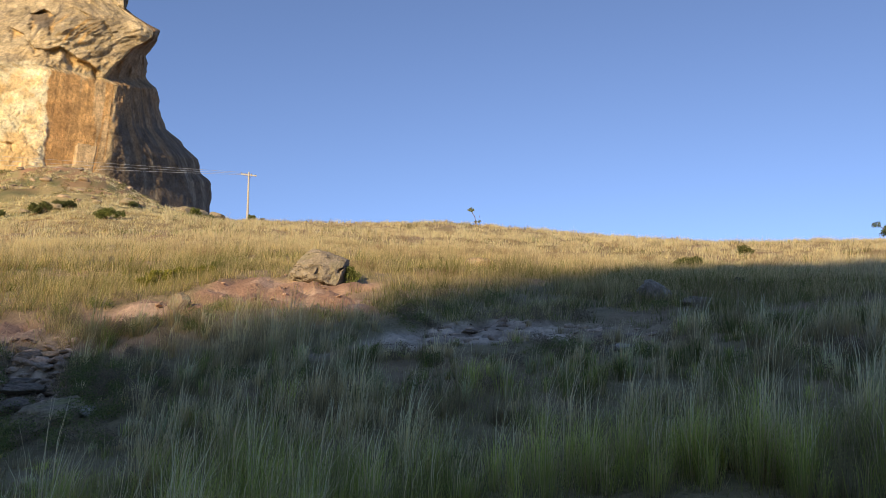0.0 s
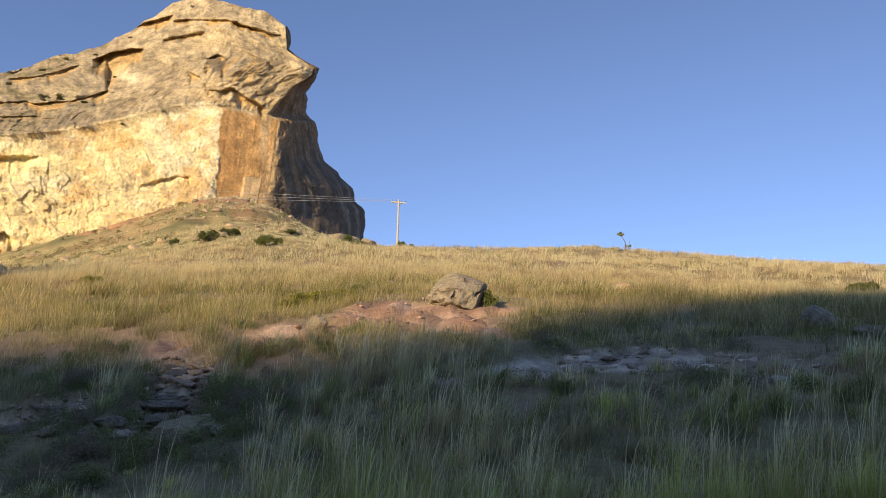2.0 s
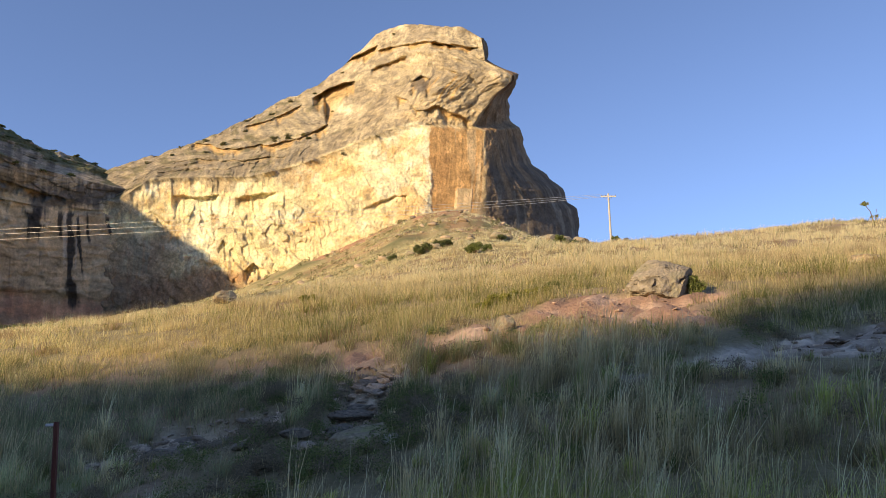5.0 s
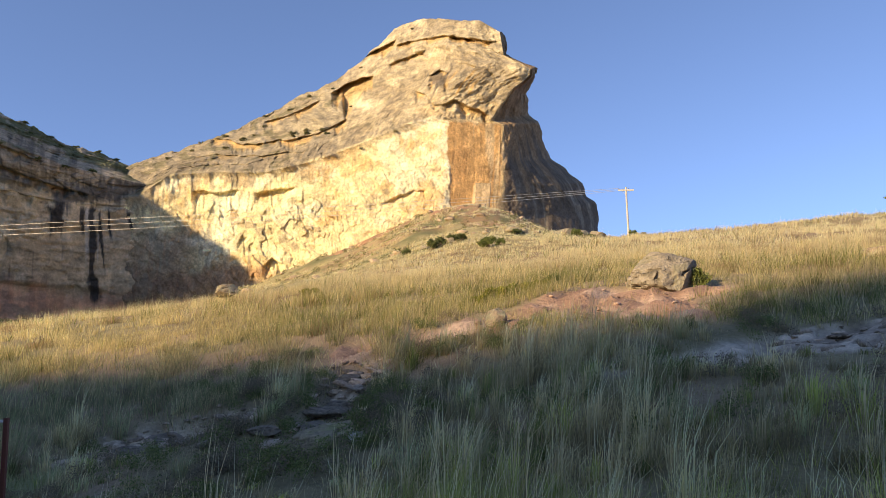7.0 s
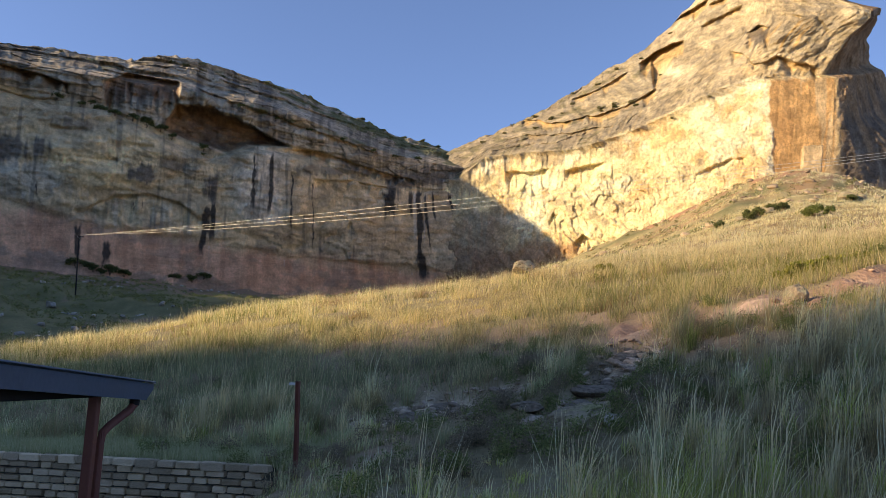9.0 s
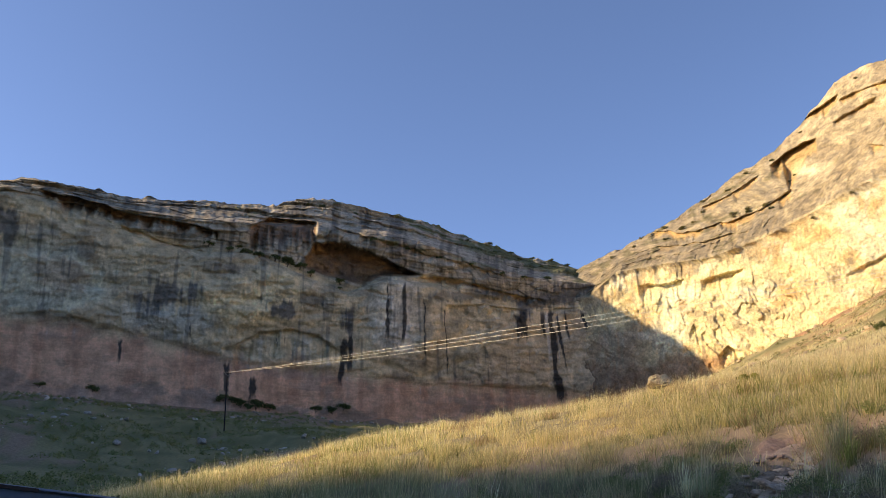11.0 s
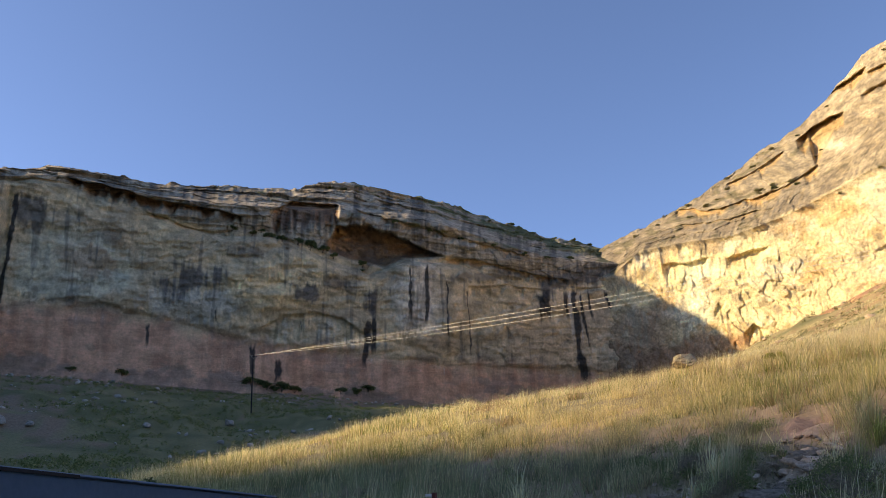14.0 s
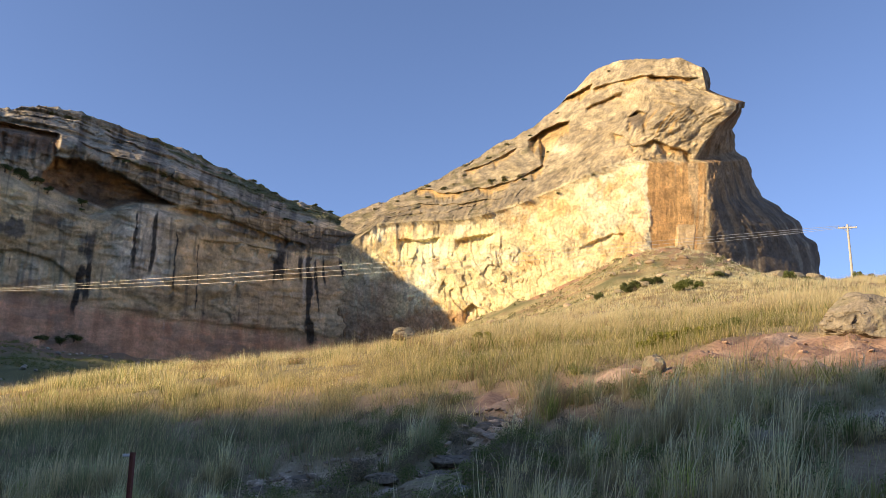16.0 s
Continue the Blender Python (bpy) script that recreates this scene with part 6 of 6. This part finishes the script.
blades("slope_grass", 16, 28, -36, 80, 420, 0.50, 0.014, 1, 103, "mixed green and golden grass on the slope")
blades("hill_grass", 28, 52, -36, 78, 190, 0.55, 0.021, 1, 104, "golden dry grass on the sunlit slope")
blades("ridge_grass", 52, 92, -36, 46, 40, 0.60, 0.045, 1, 105, "golden dry grass towards the ridge")
blades("far_grass", 92, 165, -36, 42, 14, 0.70, 0.08, 1, 106, "golden dry grass along the skyline")
blades("knoll_slope_grass", 60, 135, 12, 44, 20, 0.75, 0.055, 1, 109, "dry grass tufts on the near side of the knoll")
blades("knoll_grass", 130, 318, 16, 46, 7.0, 1.1, 0.16, 1, 107, "short dry grass on the knoll under the bluff")


# ---- loose stones in the gully and on the bare ground ----
def rubble():
    rng = np.random.default_rng(8)
    base = stone_mesh("rubble_seed", 3, (1, 1, 1), level=2)
    co = np.empty(len(base.vertices) * 3)
    base.vertices.foreach_get("co", co)
    co = co.reshape(-1, 3)
    fa = np.empty(len(base.polygons) * 3, int)
    base.loops.foreach_get("vertex_index", fa)
    fa = fa.reshape(-1, 3)
    vs, fs, ts = [], [], []
    n = 0
    wide, tight = (rng.uniform(-13, 7, 6000), rng.uniform(9, 26, 6000)), (rng.uniform(-11, -5, 5000), rng.uniform(10, 16, 5000))
    xs, ys = np.r_[wide[0], tight[0]], np.r_[wide[1], tight[1]]
    reds, greys, gullies = bare_earth(xs, ys)
    ok = rng.uniform(0, 1, len(xs)) < np.maximum(np.maximum(0.12 * reds, 0.7 * greys), 0.8 * gullies)
    xs, ys, reds, greys, gullies = (q[ok] for q in (xs, ys, reds, greys, gullies))
    zs = land(xs, ys)
    slabs = rng.uniform(0, 1, len(xs)) < 0.14 * gullies + 0.05 * greys
    for x, y, z, red, grey, gully, slab in zip(xs, ys, zs, reds, greys, gullies, slabs):
        size = rng.uniform(0.16, 0.34) if slab else 0.04 + 0.16 * rng.uniform() ** 2.2 * (1.6 if rng.uniform() < 0.12 else 1.0) * (0.7 if red > grey + gully else 1.0)
        m = np.array((Euler((rng.normal(0, 0.2), rng.normal(0, 0.2), rng.uniform(0, 6.3))).to_matrix() @ Matrix.Diagonal((size * rng.uniform(1.1, 1.9), size, size * rng.uniform(0.25, 0.6)))))
        vs.append(co @ m.T + (x, y, z - size * 0.02))
        fs.append(fa + n)
        c = np.array((0.46, 0.37, 0.28)) if red < 0.4 else np.array((0.40, 0.275, 0.20))
        ts.append(np.repeat((c * rng.uniform(0.6, 1.5))[None], len(co), 0))
        n += len(co)
    ob = new("loose_stones", mesh_from("loose_stones", np.concatenate(vs), np.concatenate(fs), np.concatenate(ts), M_STONE, smooth=False))
    tagged(ob, "loose flat stones on bare grey and red ground", "stones", kind="stuff")
    bpy.data.meshes.remove(base)


rubble()


# ---- scree and scrub of the knoll and the valley ----
def scree(name, n, az0, az1, r0, r1, size, tone, seed, label):
    rng = np.random.default_rng(seed)
    base = stone_mesh("scree_seed", seed, (1, 1, 1), level=2)
    co, fa = np.empty(len(base.vertices) * 3), np.empty(len(base.polygons) * 3, int)
    base.vertices.foreach_get("co", co)
    base.loops.foreach_get("vertex_index", fa)
    co, fa = co.reshape(-1, 3), fa.reshape(-1, 3)
    a, r = np.radians(rng.uniform(az0, az1, n)), np.sqrt(rng.uniform(r0**2, r1**2, n))
    x, y = -np.sin(a) * r, np.cos(a) * r
    ok = fbm(x / 18, y / 18, 0, 3, seed) + rng.uniform(-0.5, 0.5, n) > 0.1
    x, y = x[ok], y[ok]
    z = land(x, y)
    vs, ts = [], []
    for i in range(len(x)):
        k = size * (0.35 + rng.uniform() ** 3 * 1.6)
        m = np.array(Euler((rng.normal(0, 0.25), rng.normal(0, 0.25), rng.uniform(0, 6.3))).to_matrix() @ Matrix.Diagonal((k * 1.4, k, k * 0.7)))
        vs.append(co @ m.T + (x[i], y[i], z[i] + k * 0.1))
        ts.append(np.repeat((np.array(tone) * rng.uniform(0.6, 1.35))[None], len(co), 0))
    fs = (fa[None] + (np.arange(len(x)) * len(co))[:, None, None]).reshape(-1, 3)
    tagged(new(name, mesh_from(name, np.concatenate(vs), fs, np.concatenate(ts), M_STONE, smooth=False)), label, "stones", kind="stuff")
    bpy.data.meshes.remove(base)


scree("knoll_scree", 900, 17, 45, 95, 315, 1.1, (0.40, 0.30, 0.20), 81, "scattered tan stones on the knoll under the bluff")
scree("valley_scree", 1500, 58, 100, 90, 295, 0.75, (0.44, 0.41, 0.35), 82, "scattered grey stones on the shaded valley slope")


def scrub(name, n, az0, az1, r0, r1, size, tones, seed, label):
    rng = np.random.default_rng(seed)
    a, r = np.radians(rng.uniform(az0, az1, n)), np.sqrt(rng.uniform(r0**2, r1**2, n))
    x, y = -np.sin(a) * r, np.cos(a) * r
    ok = fbm(x / 14, y / 14, 0, 3, seed) + rng.uniform(-0.4, 0.4, n) > -0.05
    x, y = x[ok], y[ok]
    c = np.stack([x, y, land(x, y) + size * 0.25], -1)
    v, f, t = leaf_cloud(c, 40, size, size * 0.2, tones, seed)
    tagged(new(name, mesh_from(name, v, f, t, M_LEAF, smooth=False)), label, "scrub", kind="stuff")


scrub("knoll_scrub", 700, 16, 45, 95, 310, 0.9, ((0.13, 0.14, 0.05), (0.30, 0.27, 0.12)), 83, "low olive scrub on the knoll")
scrub("valley_scrub", 7500, 52, 101, 60, 300, 0.75, ((0.13, 0.17, 0.05), (0.32, 0.33, 0.14)), 84, "dark green scrub on the shaded valley slope")

# ---- mown strip above the wall ----
def mown():
    rng = np.random.default_rng(12)
    n = 26000
    u, v = -rng.uniform(-0.4, 8, n), -rng.uniform(0.05, 2.3, n)
    x, y = -9.2 + 0.797 * u + 0.604 * v, 8.88 + 0.604 * u - 0.797 * v
    z = land(x, y) - 0.01
    h, a = rng.uniform(0.06, 0.22, n), rng.uniform(0, 6.28, n)
    root, tip = np.stack([x, y, z], -1), np.stack([x + np.cos(a) * 0.06, y + np.sin(a) * 0.06, z + h], -1)
    side = np.stack([np.cos(a + 1.5), np.sin(a + 1.5), 0 * a], -1) * 0.008
    vv = np.stack([root - side, root + side, tip], 1).reshape(-1, 3)
    c = mixc((0.36, 0.41, 0.20), (0.64, 0.64, 0.40), rng.uniform(0, 1, n))
    ob = new("mown_grass", mesh_from("mown_grass", vv, np.arange(3 * n).reshape(-1, 3), np.repeat(c, 3, 0), M_GRASS, smooth=False))
    tagged(ob, "short mown grass strip above the stone wall", "grass", kind="stuff")


mown()


# ---- stone retaining wall, block by block ----
def stone_wall():
    d, back = Vector((-0.797, -0.604, 0)), Vector((-0.604, 0.797, 0))
    o = Vector((-9.2, 8.88, 0))
    m = Matrix(((d.x, back.x, 0, o.x), (d.y, back.y, 0, o.y), (0, 0, 1, 0), (0, 0, 0, 1)))
    core = box(bmesh.new(), (0.0, 0.03, -1.3), (8.2, 0.34, -0.16), m)
    me = bpy.data.meshes.new("wall")
    core.to_mesh(me)
    core.free()
    me.materials.append(M_MORTAR)
    wall = tagged(new("retaining_wall", me), "low retaining wall of rough sandstone blocks", "wall", kind="structure")
    rng = random.Random(4)
    kinds = []
    for i in range(6):
        bm = box(bmesh.new(), (-0.5, -0.5, -0.5), (0.5, 0.5, 0.5), None, 0.09)
        for v in bm.verts:
            v.co += Vector((rng.uniform(-0.05, 0.05), rng.uniform(-0.12, 0.12), rng.uniform(-0.06, 0.06)))
        me = bpy.data.meshes.new("block")
        bm.to_mesh(me)
        bm.free()
        me.materials.append(M_BLOCK)
        kinds.append(me)
    course = 0.107
    for row in range(8):
        u = -0.02 + rng.uniform(0, 0.18) * (row % 2)
        while u < 8.0:
            long = rng.uniform(0.22, 0.36) if row else rng.uniform(0.28, 0.42)
            tall = course - 0.016 if row else course + 0.012
            ob = new("coping_stone" if row == 0 else "block", rng.choice(kinds))
            ob.parent = wall
            z = -0.155 - row * course
            ob.matrix_basis = m @ pose(u + long / 2, 0.02 if row else -0.005, z, 0, 0, rng.uniform(-2, 2)) @ Matrix.Diagonal((long - rng.uniform(0.018, 0.04), 0.13, tall * rng.uniform(0.78, 0.98), 1))
            u += long


stone_wall()
